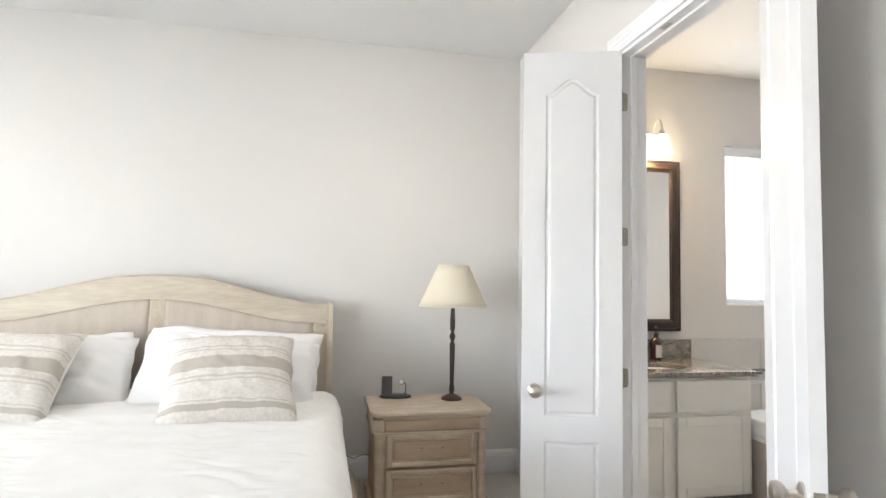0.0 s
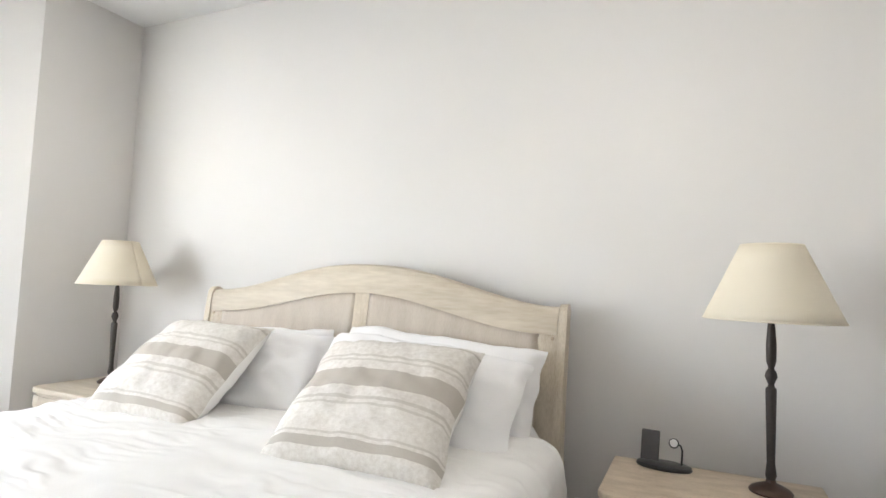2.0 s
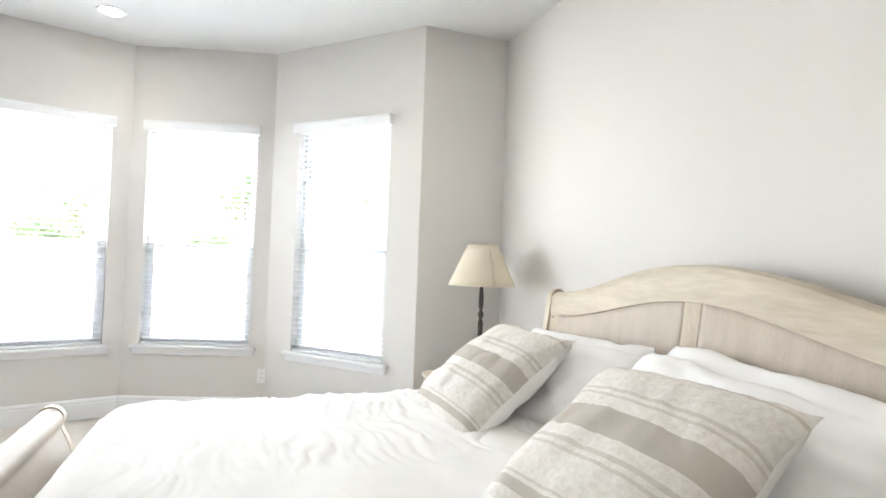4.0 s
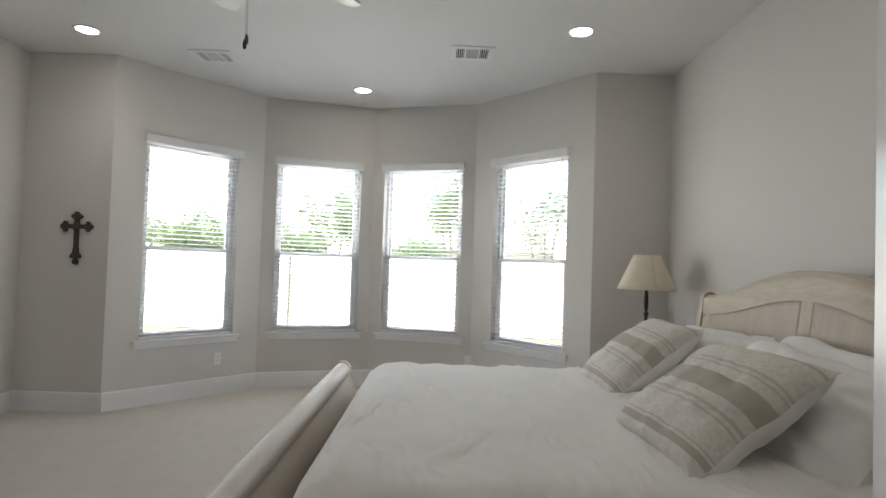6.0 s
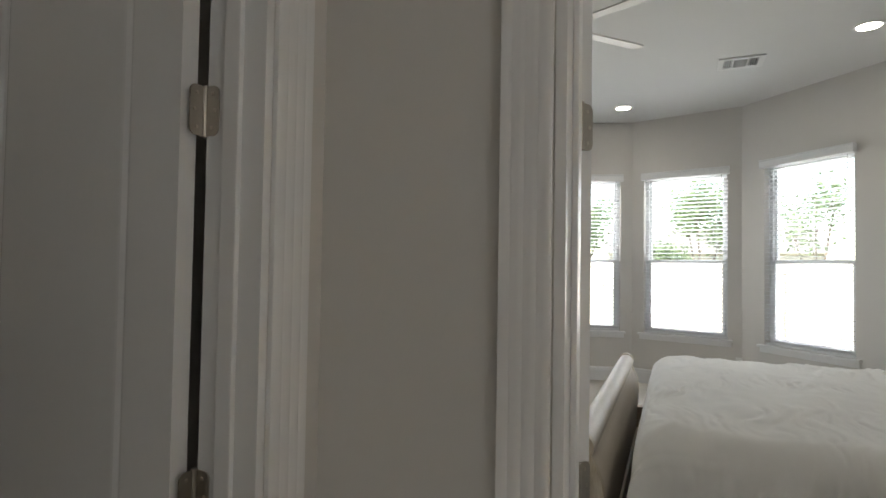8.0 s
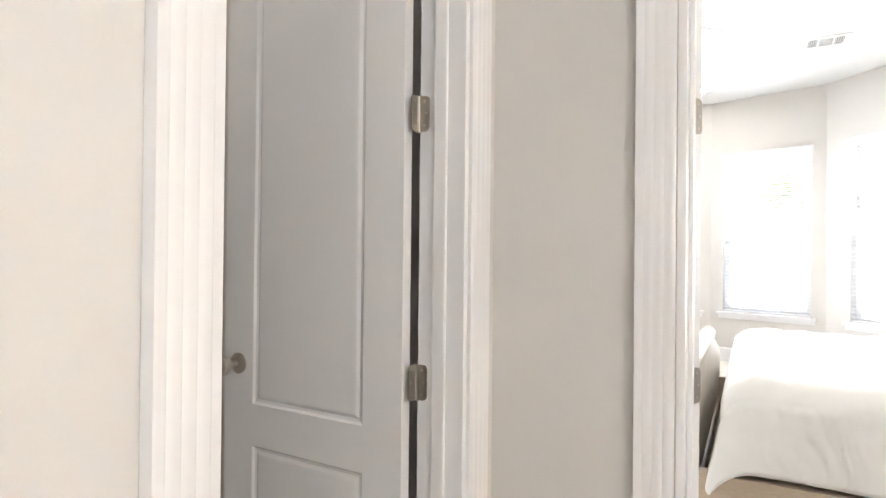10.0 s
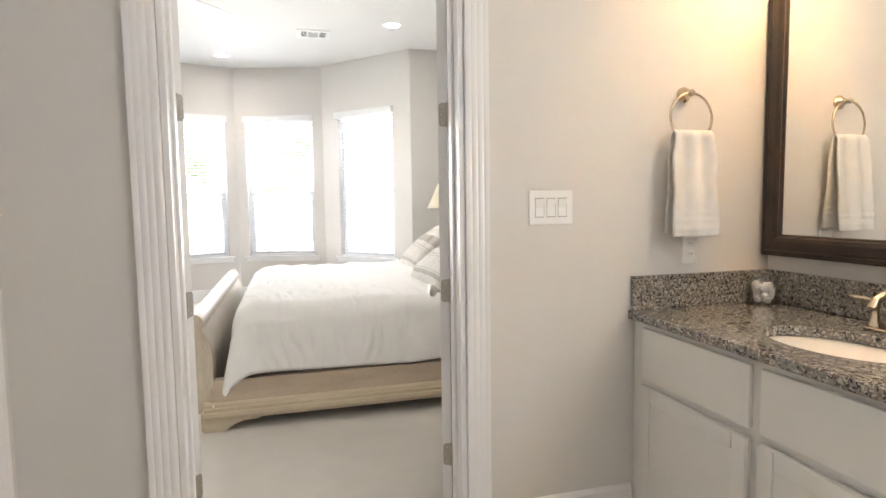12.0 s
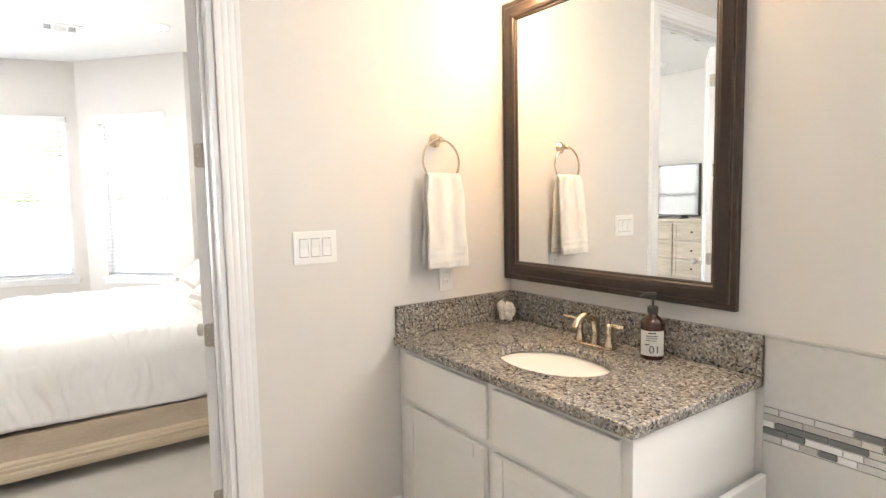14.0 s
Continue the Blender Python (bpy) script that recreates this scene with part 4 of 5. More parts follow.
plug = thing("power_adapter", pose(-0.145, YN - 0.008, 0.232), "black power adapter with cable in the outlet", "adapter")
part("block", box(-0.025, 0.028, -0.045, 0.0, -0.03, 0.03, bevel=0.005), BLACK, plug)
part("cable", tube([(0.0, -0.04, -0.03), (0.05, -0.04, -0.055), (0.10, -0.03, -0.08), (0.16, -0.02, -0.06), (0.24, -0.02, -0.07)], 0.0025, seg=7), BLACK, plug, "", True)

# wall cross
cr = thing("wall_cross", Matrix.Translation((-3.31, -1.25, 1.44)) @ pose(0, 0, 0, 0, 0, 90), "dark carved wooden wall cross with lobed ends", "cross")
CROSSM = material("dark_carved_wood", (0.07, 0.05, 0.04), 0.5, vary=0.2, scale=25, grain=90, bump=0.3)


def lobed(length, w0, w1, r):
    """Outline of one arm along +x."""
    pts = [(0, -w0), (length * 0.55, -w0), (length * 0.72, -w1)]
    for c, rr in (((length * 0.82, -r * 0.9), r * 0.62), ((length * 0.97, 0), r * 0.8), ((length * 0.82, r * 0.9), r * 0.62)):
        a0 = math.atan2(c[1], c[0] - length * 0.72)
        for k in range(7):
            a = a0 - 1.5 + 3.0 * k / 6
            pts.append((c[0] + rr * math.cos(a), c[1] + rr * math.sin(a)))
    return pts + [(length * 0.72, w1), (length * 0.55, w0), (0, w0)]


for nm, turn, ln in (("arm", 90, 0.105), ("arm", 0, 0.115), ("arm", 180, 0.115), ("shaft", 270, 0.305)):
    bm = prism(lobed(ln, 0.018, 0.026, 0.030), "z", 0.0, 0.018)
    a = part(nm, bm, CROSSM, cr)
    a.matrix_basis = pose(0, 0, 0.10, 90) @ pose(0, 0, 0.001, 0, 0, turn)
part("boss", lathe([(0.034, 0), (0.034, 0.006), (0.024, 0.012), (0.0001, 0.016)], 20), CROSSM, cr, "round centre boss", True).matrix_basis = pose(0, -0.018, 0.10, 90)

# ceiling fan
FANP = material("fan_white", (0.66, 0.64, 0.61), 0.4, vary=0.03, scale=5, grain=60, bump=0.03)
fan = thing("ceiling_fan", pose(-1.15, 0.86, 0), "white five-blade ceiling fan with frosted bowl light and pull chains", "ceiling fan")
part("canopy", lathe([(0.03, 2.90), (0.055, 2.93), (0.07, 2.98), (0.072, H - 0.001)], 28), NICKEL, fan, "", True)
part("downrod", lathe([(0.013, 2.80), (0.013, 2.92)], 14), NICKEL, fan, "", True)
part("motor", lathe([(0.03, 2.66), (0.085, 2.675), (0.115, 2.70), (0.12, 2.74), (0.11, 2.78), (0.07, 2.81), (0.02, 2.825)], 36), NICKEL, fan, "brushed nickel motor housing", True)
BOWL = translucent("frosted_bowl", (0.74, 0.71, 0.64), 0.4)
part("light_bowl", lathe([(0.0001, 2.575), (0.04, 2.578), (0.085, 2.593), (0.115, 2.62), (0.128, 2.655), (0.128, 2.665), (0.09, 2.67)], 36), BOWL, fan, "frosted glass bowl light", True)
part("finial", lathe([(0.0001, 2.552), (0.012, 2.556), (0.018, 2.566), (0.026, 2.572), (0.028, 2.580)], 20), NICKEL, fan, "", True)
for k in range(5):
    arm = part("blade_arm", box(0.10, 0.22, -0.018, 0.018, 2.712, 2.722, bevel=0.004), NICKEL, fan)
    arm.matrix_basis = pose(0, 0, 0, 0, 0, 66 + 72 * k)
    outline = [(0.17, -0.048), (0.58, -0.066), (0.625, -0.058), (0.645, -0.03), (0.65, 0.0), (0.645, 0.03), (0.625, 0.058), (0.58, 0.066), (0.17, 0.048)]
    bm = prism(outline, "z", -0.004, 0.004)
    part("blade", bm, FANP, fan, "pale fan blade").matrix_basis = pose(0, 0, 2.728, 0, 0, 66 + 72 * k) @ pose(0, 0, 0, 11)
for dx, z in ((0.008, 2.33), (-0.008, 2.36)):
    ch = part("pull_chain", tube([(dx, 0, 2.56), (dx * 1.3, 0, z)], 0.0016, seg=6), NICKEL, fan)
    part("pull", lathe([(0.002, -0.05), (0.008, -0.045), (0.009, -0.02), (0.004, -0.004), (0.002, 0)], 12, at=(dx * 1.3, 0, z)), IRON, ch, "small dark pull", True)

# recessed lights and vents
CANGLOW = emitter("recessed_light_glow", (1.0, 0.95, 0.88), 6.0)
# the added bathroom fill, out of view, gets a fitting like the others
for x, y in CANS + UNSEEN_BATH_CANS:
    cn = thing("recessed_light", pose(x, y, H), "round white recessed ceiling light, switched on", "ceiling light", "recessed lights")
    part("trim", lathe([(0.072, -0.002), (0.080, -0.008), (0.094, -0.006), (0.098, -0.0005)], 36), PLASTIC, cn, "", True)
    part("lens", lathe([(0.0001, -0.005), (0.072, -0.004)], 36), CANGLOW, cn, "glowing lens")


def vent(x, y, turn):
    v = thing("ceiling_vent", pose(x, y, H, 0, 0, turn), "white louvred ceiling air vent", "air vent", "ceiling vents")
    # dark sheet paints the shade of the duct behind the louvres
    part("duct_shade", box(-0.14, 0.14, -0.11, 0.11, -0.003, -0.0005), SLOT, v)
    f = bmesh.new()
    for b in ((-0.17, -0.125, -0.14, 0.14), (0.125, 0.17, -0.14, 0.14), (-0.125, 0.125, -0.14, -0.095), (-0.125, 0.125, 0.095, 0.14), (-0.062, -0.048, -0.095, 0.095), (0.048, 0.062, -0.095, 0.095)):
        add_box(f, b[0], b[1], b[2], b[3], -0.010, -0.0005, 0.002)
    part("frame", f, PLASTIC, v)
    for x0, x1, up in ((-0.125, -0.062, True), (-0.048, 0.048, False), (0.062, 0.125, True)):
        n = 4 if up else 9
        for k in range(n):
            if up:
                xx = lerp(x0 + 0.008, x1 - 0.008, k / (n - 1))
                part("slat", box(xx - 0.0022, xx + 0.0022, -0.095, 0.095, -0.008, -0.0035), PLASTIC, v)
            else:
                yy = lerp(-0.085, 0.085, k / (n - 1))
                part("slat", box(x0, x1, yy - 0.003, yy + 0.003, -0.008, -0.0035), PLASTIC, v)
    return v


vent(-2.97, 2.0, 90)
vent(-3.25, -0.14, 90)
sm = thing("smoke_detector", pose(-0.76, -1.03, H), "round white ceiling smoke detector", "smoke detector")
part("body", lathe([(0.02, -0.035), (0.05, -0.033), (0.062, -0.02), (0.068, -0.0005)], 28), PLASTIC, sm, "", True)

# dresser and television on the south wall
dr = thing("dresser", pose(-0.95, YS + 0.005, 0), "tall whitewashed dresser with panelled drawers", "dresser")
part("body", box(-0.80, 0.80, 0.02, 0.48, 0.08, 1.04, bevel=0.006), OAKV, dr)
part("top", box(-0.84, 0.84, 0.02, 0.52, 1.04, 1.075, bevel=0.01), OAK, dr)
part("plinth", box(-0.83, 0.83, 0.02, 0.50, 0.0, 0.08, bevel=0.008), OAK, dr)
for r in range(4):
    for c in range(3):
        x0, z0 = -0.77 + c * 0.52, 0.11 + r * 0.232
        d = part("drawer", box(x0, x0 + 0.50, 0.478, 0.492, z0, z0 + 0.215, bevel=0.003), OAK, dr)
        f = bmesh.new()
        for b in ((0, 0.035, 0, 0.215), (0.465, 0.50, 0, 0.215), (0.035, 0.465, 0, 0.035), (0.035, 0.465, 0.18, 0.215)):
            add_box(f, x0 + b[0], x0 + b[1], 0.490, 0.502, z0 + b[2], z0 + b[3], 0.004)
        part("border", f, OAK, d)
        kn = part("knob", lathe([(0.006, 0), (0.006, 0.012), (0.014, 0.02), (0.012, 0.028), (0.0001, 0.03)], 14), IRON, d, "", True)
        kn.matrix_basis = pose(x0 + 0.25, 0.492, z0 + 0.108, -90)
tv = thing("television", pose(-1.05, YS + 0.28, 1.075, 0, 0, 4), "black flat television switched off on the dresser", "television")
SCREEN = material("dark_screen", (0.012, 0.012, 0.014), 0.06, vary=0.02, scale=2, grain=10, bump=0.0)
part("housing", box(-0.62, 0.62, -0.02, 0.016, 0.035, 0.70, bevel=0.006), BLACK, tv)
part("screen", box(-0.608, 0.608, 0.0165, 0.019, 0.052, 0.688), SCREEN, tv, "glossy dark screen")
for x in (-0.4, 0.4):
    part("stand_foot", prism([(-0.11, 0), (0.11, 0), (0.012, 0.045), (-0.012, 0.045)], "x", x - 0.012, x + 0.012), BLACK, tv)

# ---- bathroom ----
VX0, VX1, VYF = XB + 0.002, 2.428, 3.000
van = thing("vanity_cabinet", Matrix.Identity(4), "white painted bathroom vanity cabinet with drawers and doors", "cabinet")
part("body", box(VX0, VX1, VYF, YB - 0.002, 0.03, 0.769, bevel=0.002), CAB, van)
part("toe_kick", box(VX0, VX1 - 0.02, VYF + 0.07, YB - 0.002, 0.0, 0.03), CAB, van)


def front_panel(name, x0, x1, z0, z1, raised):
    p = part(name, box(x0, x1, VYF - 0.019, VYF - 0.0006, z0, z1, bevel=0.004), CAB, van)
    if raised:
        f = bmesh.new()
        s = 0.058
        for b in ((x0, x0 + s, z0, z1), (x1 - s, x1, z0, z1), (x0 + s, x1 - s, z0, z0 + s), (x0 + s, x1 - s, z1 - s, z1)):
            add_box(f, b[0] + 0.0015, b[1] - 0.0015, VYF - 0.025, VYF - 0.0185, b[2] + 0.0015, b[3] - 0.0015, 0.003)
        part("frame", f, CAB, p)
    return p


for x0, x1 in ((1.320, 1.842), (1.882, 2.396)):
    front_panel("drawer_front", x0, x1, 0.555, 0.750, False)
    front_panel("door", x0, x1, 0.045, 0.528, True)

# granite top with an oval cut-out, and splashes
SX, SY, SA, SB = 1.890, 3.265, 0.232, 0.165
top = thing("granite_countertop", Matrix.Identity(4), "speckled brown and grey granite vanity top with backsplash", "countertop")
CX0, CX1, CY0, CY1, CZ = XB + 0.0015, 2.449, 2.970, YB - 0.0015, 0.805


def slab():
    bm = bmesh.new()
    n = 48
    rows = []
    for z in (CZ, CZ - 0.034):
        rim = [bm.verts.new((SX + SA * math.cos(2 * math.pi * i / n), SY + SB * math.sin(2 * math.pi * i / n), z)) for i in range(n)]
        rc = [bm.verts.new((x, y, z)) for x, y in ((CX0, CY0), (CX1, CY0), (CX1, CY1), (CX0, CY1))]
        es = [bm.edges.new((rim[i], rim[(i + 1) % n])) for i in range(n)] + [bm.edges.new((rc[i], rc[(i + 1) % 4])) for i in range(4)]
        bmesh.ops.triangle_fill(bm, edges=es, use_beauty=True)
        rows.append((rim, rc))
    for k, c in ((0, n), (1, 4)):
        for i in range(c):
            a, b = rows[0][k], rows[1][k]
            bm.faces.new((a[i], a[(i + 1) % c], b[(i + 1) % c], b[i]))
    bmesh.ops.recalc_face_normals(bm, faces=bm.faces[:])
    es = [e for e in bm.edges if len(e.link_faces) == 2 and e.calc_face_angle() > 0.8]
    bmesh.ops.bevel(bm, geom=es, offset=0.004, segments=2, affect="EDGES", profile=0.5)
    return bm


part("slab", slab(), GRANITE, top)
part("backsplash", box(CX0 + 0.021, CX1, CY1 - 0.02, CY1, CZ + 0.0005, CZ + 0.134, bevel=0.003), GRANITE, top)
part("side_splash", box(CX0, CX0 + 0.02, CY0 + 0.01, CY1, CZ + 0.0005, CZ + 0.134, bevel=0.003), GRANITE, top)
sink = thing("sink", pose(SX, SY, CZ - 0.034), "white oval undermount porcelain sink", "sink")
bowl = part("basin", surface(lambda s, q: tuple((((SA + 0.012) * (1 - q ** 3.2) ** 0.5 if q < 1 else 0.0) * math.cos(2 * math.pi * s), ((SB + 0.012) * (1 - q ** 3.2) ** 0.5 if q < 1 else 0.0) * math.sin(2 * math.pi * s), -0.135 * q)), 48, 18), PORCELAIN, sink, "", True)
part("drain", lathe([(0.022, -0.1345), (0.022, -0.131), (0.016, -0.129), (0.0001, -0.129)], 20), NICKEL, sink, "chrome drain", True)

fc = thing("faucet", pose(1.870, 3.515, CZ), "brushed champagne nickel two-handle faucet", "faucet")
part("deck_plate", box(-0.095, 0.095, -0.026, 0.026, 0.0, 0.012, bevel=0.008, seg=3), FAUCET, fc, "", True)
part("spout", tube([(0, 0.005, 0.01), (0, 0.008, 0.06), (0, 0.0, 0.105), (0, -0.03, 0.128), (0, -0.065, 0.128), (0, -0.098, 0.112), (0, -0.112, 0.090)], [0.020, 0.016, 0.0145, 0.0135, 0.013, 0.0135, 0.014], seg=16), FAUCET, fc, "arched spout", True)
part("lift_rod", tube([(0, 0.028, 0.01), (0, 0.028, 0.115)], 0.003, seg=8), FAUCET, fc)
for sx in (-1, 1):
    h = part("handle", lathe([(0.021, 0.01), (0.021, 0.02), (0.014, 0.035), (0.012, 0.07), (0.016, 0.09), (0.013, 0.102), (0.006, 0.106)], 20, at=(sx * 0.072, 0, 0)), FAUCET, fc, "lever handle", True)
    part("lever", tube([(sx * 0.072, 0, 0.094), (sx * 0.10, -0.004, 0.099), (sx * 0.125, -0.008, 0.098), (sx * 0.148, -0.01, 0.101)], [0.008, 0.008, 0.009, 0.006], seg=12), FAUCET, h, "", True)

# soap bottle with its label
sb = thing("soap_bottle", pose(2.105, 3.55, CZ + 0.0005, 0, 0, 32) @ Matrix.Scale(1.12, 4), "amber glass soap bottle with paper label and black pump", "soap bottle")
part("bottle", lathe([(0.034, 0), (0.037, 0.004), (0.037, 0.115), (0.033, 0.128), (0.018, 0.138), (0.015, 0.143), (0.015, 0.150)], 32), material("amber_bottle", (0.06, 0.018, 0.007), 0.08, vary=0.1, scale=10, grain=30, bump=0.0, coat=0.5), sb, "dark amber bottle", True)
part("label", surface(lambda s, q: (0.0374 * math.sin(lerp(-1.15, 1.15, s)), -0.0374 * math.cos(lerp(-1.15, 1.15, s)), lerp(0.014, 0.094, q)), 20, 2), LABEL, sb, "cream paper label")


def lettering(name, text, size, parent, m, mat=INK, label=""):
    c = bpy.data.curves.new(name, "FONT")
    c.body, c.size, c.align_x, c.align_y, c.extrude = text, size, "CENTER", "CENTER", 0.0002
    tmp = bpy.data.objects.new(name, c)
    me = bpy.data.meshes.new_from_object(tmp)
    bpy.data.objects.remove(tmp)
    me.materials.clear()
    me.materials.append(mat)
    ob = new(name, me)
    ob.parent = parent
    ob.matrix_basis = m
    if label:
        ob["label"] = label
    return ob


lettering("number", "01", 0.034, sb, pose(0.008, -0.0379, 0.034, 90, 0, 8), INK, "printed number 01")
for x0, x1, z, h in ((-0.012, 0.012, 0.087, 0.0035), (-0.018, 0.018, 0.078, 0.0018), (-0.016, 0.016, 0.071, 0.0015), (-0.018, 0.014, 0.064, 0.0015), (-0.020, -0.008, 0.050, 0.003)):
    part("print_bar", box(x0, x1, -0.0381, -0.0300, z - h / 2, z + h / 2), INK, sb)
part("collar", lathe([(0.017, 0.148), (0.017, 0.166), (0.012, 0.170)], 24), BLACK, sb, "", True)
part("pump", tube([(0, 0, 0.168), (0, 0, 0.198), (0.0, -0.001, 0.203)], [0.004, 0.004, 0.006], seg=12), BLACK, sb, "", True)
part("nozzle", tube([(0.010, 0, 0.205), (0.0, -0.0, 0.206), (-0.022, -0.004, 0.205), (-0.040, -0.008, 0.197)], [0.008, 0.009, 0.006, 0.004], seg=12), BLACK, sb, "black pump nozzle", True)

jar = thing("cotton_jar", pose(1.318, 3.545, CZ + 0.0005) @ Matrix.Scale(1.22, 4), "small clear glass jar of white cotton swabs", "jar")
part("glass", lathe([(0.0001, 0.0), (0.040, 0.001), (0.042, 0.006), (0.042, 0.088), (0.040, 0.088), (0.040, 0.006), (0.0001, 0.005)], 32), JAR, jar, "", True)
part("lid", lathe([(0.044, 0.088), (0.044, 0.093), (0.020, 0.100), (0.008, 0.104), (0.012, 0.106), (0.009, 0.115), (0.0001, 0.117)], 28), JAR, jar, "glass lid with knob", True)
rnd = random.Random(4)
for k in range(56):
    a, r = rnd.uniform(0, 6.28), 0.031 * math.sqrt(rnd.random())
    w = part("cotton", lathe([(0.0001, 0), (0.008, 0.003), (0.0095, 0.012), (0.007, 0.020), (0.0001, 0.023)], 10), COTTON, jar, "", True)
    w.matrix_basis = pose(r * math.cos(a), r * math.sin(a), 0.008 + 0.0009 * k, rnd.uniform(-40, 40), rnd.uniform(-40, 40), 0)

# framed mirror
MX0, MX1, MZ0, MZ1, MF = 1.249, 2.362, 1.002, 2.285, 0.088
mir = thing("wall_mirror", Matrix.Translation((MX1, YB, 0)) @ pose(0, 0, 0, 0, 0, 1.2) @ Matrix.Translation((-MX1, -YB, 0)), "large framed wall mirror with dark espresso moulding", "mirror")
part("glass", box(MX0 + MF - 0.004, MX1 - MF + 0.004, YB - 0.014, YB - 0.010, MZ0 + MF - 0.004, MZ1 - MF + 0.004), MIRROR, mir, "clear mirror glass")


def moulding(prof, mat, name, label=""):
    bm = bmesh.new()
    rows = []
    for u, d in prof:
        rows.append([bm.verts.new(p) for p in ((MX0 + u, YB - d, MZ0 + u), (MX1 - u, YB - d, MZ0 + u), (MX1 - u, YB - d, MZ1 - u), (MX0 + u, YB - d, MZ1 - u))])
    for a, b in zip(rows, rows[1:]):
        for k in range(4):
            bm.faces.new((a[k], a[(k + 1) % 4], b[(k + 1) % 4], b[k]))
    bmesh.ops.recalc_face_normals(bm, faces=bm.faces[:])
    part(name, bm, mat, mir, label)


moulding([(0.0, 0.001), (0.0, 0.022), (0.004, 0.026), (0.017, 0.027), (0.020, 0.024)], FRAMEW, "outer_moulding")
moulding([(0.020, 0.024), (0.0235, 0.0245)], FRAMEL, "rubbed_line", "rubbed light line in the frame")
moulding([(0.0235, 0.0245), (0.028, 0.031), (0.060, 0.034), (0.074, 0.030), (0.078, 0.024)], FRAMEW, "frame", "dark espresso frame moulding")
moulding([(0.078, 0.024), (0.081, 0.023)], FRAMEL, "rubbed_line")
moulding([(0.081, 0.023), (0.084, 0.024), (MF, 0.016), (MF, 0.0145)], FRAMEW, "inner_moulding")

# vanity light
vl = thing("vanity_light", Matrix.Identity(4), "three-arm vanity light with frosted glass shades, lit", "wall light")
part("back_plate", box(1.66, 1.94, YB - 0.022, YB - 0.001, 2.430, 2.530, bevel=0.008), NICKEL, vl)
part("bar", tube([(1.42, YB - 0.04, 2.480), (2.18, YB - 0.04, 2.480)], 0.010, seg=12), NICKEL, vl, "", True)
LAMPGLASS = emitter("lit_frosted_glass", (1.0, 0.80, 0.55), 1.6)
for x in BULBS:
    part("arm", tube([(x, YB - 0.04, 2.480), (x, YB - 0.06, 2.550), (x, YB - 0.10, 2.575), (x, 3.51, 2.560), (x, 3.495, 2.520), (x, 3.492, 2.485)], 0.006, seg=10), NICKEL, vl, "", True)
    part("holder", lathe([(0.012, 2.485), (0.020, 2.475), (0.026, 2.450), (0.024, 2.435)], 20, at=(x, 3.492, 0)), NICKEL, vl, "", True)
    g = part("shade", surface(lambda s, q: (x + lerp(0.028, 0.068, q ** 0.8) * math.cos(2 * math.pi * s), 3.492 + lerp(0.028, 0.068, q ** 0.8) * math.sin(2 * math.pi * s), lerp(2.445, 2.295, q)), 32, 8), LAMPGLASS, vl, "glowing frosted glass shade", True)

# towel ring, towel, switch and outlet on the west wall
tr = thing("towel_ring", pose(XB, 3.205, 1.645, 0, 0, -90), "brushed nickel towel ring on the wall", "towel ring")
rose = part("rosette", lathe([(0.030, 0.0005), (0.030, 0.008), (0.022, 0.016), (0.013, 0.030), (0.011, 0.045), (0.014, 0.052), (0.009, 0.060), (0.0001, 0.061)], 26), FAUCET, tr, "", True)
rose.matrix_basis = pose(0, 0, 0, -90)
R = 0.094
part("ring", tube([(R * math.sin(2 * math.pi * k / 40), 0.046 + 0.010 * (1 - math.cos(2 * math.pi * k / 40)) * 0.5, -R + R * math.cos(2 * math.pi * k / 40)) for k in range(41)], 0.0048, seg=10), FAUCET, tr, "", True)


def towel_half(front):
    def fn(s, q):
        w = lerp(0.084, 0.100, smooth01(q * 2.5)) if front else lerp(0.080, 0.094, smooth01(q * 2.5))
        x = (s - 0.5) * 2 * w * (1 + 0.04 * math.sin(q * 9))
        fold = 0.009 * math.sin(s * 13 + 0.6) * (1 - 0.6 * q) + 0.004 * noise.noise(Vector((s * 5, q * 6, 2 if front else 7)))
        ln = 0.405 if front else 0.395
        z = 0.012 - q * ln
        y = (0.066 + fold + 0.034 * q) if front else (0.044 + fold * 0.7 - 0.014 * q)
        if q < 0.05:
            t = q / 0.05
            y = lerp(0.055, y, t)
            z = 0.012 - 0.02 * t * t - 0.001
        band = 0.0025 if 0.78 < q < 0.80 or 0.84 < q < 0.86 or 0.90 < q < 0.955 else 0.0
        return (x + (0.006 if front else -0.004) * q, y + band, z)
    return fn


tw = thing("hand_towel", pose(XB, 3.205, 1.488, 0, 0, -90), "folded white terry hand towel hanging from the ring", "towel")
for front, nm in ((True, "front_fall"), (False, "back_fall")):
    f = part(nm, surface(towel_half(front), 26, 60), TOWEL, tw, "", True)
    thicken(f, 0.009, 0)
wall_plate("light_switch", pose(XB, 2.635, 1.213, 0, 0, -90), 0.176, 0.126, "white three-rocker light switch plate", "light switch", 3, False)
wall_plate("wall_outlet", pose(XB, 3.25, 1.037, 0, 0, -90), 0.072, 0.116, OUT, "outlet")

# tub with tiled apron, deck and wall tiles
TUBX0, TUBX1, TY0, TZ = 2.453, 4.597, 2.86, 0.395
tub = thing("bathtub", Matrix.Identity(4), "white drop-in bathtub in a tiled deck", "bathtub")
APRON = material("apron_tile", (0.54, 0.50, 0.45), 0.35, vary=0.05, scale=4, grain=40, bump=0.03)
part("apron", box(TUBX0, TUBX1, TY0 + 0.012, TY0 + 0.05, 0.0, TZ - 0.03), APRON, tub, "beige tiled apron")
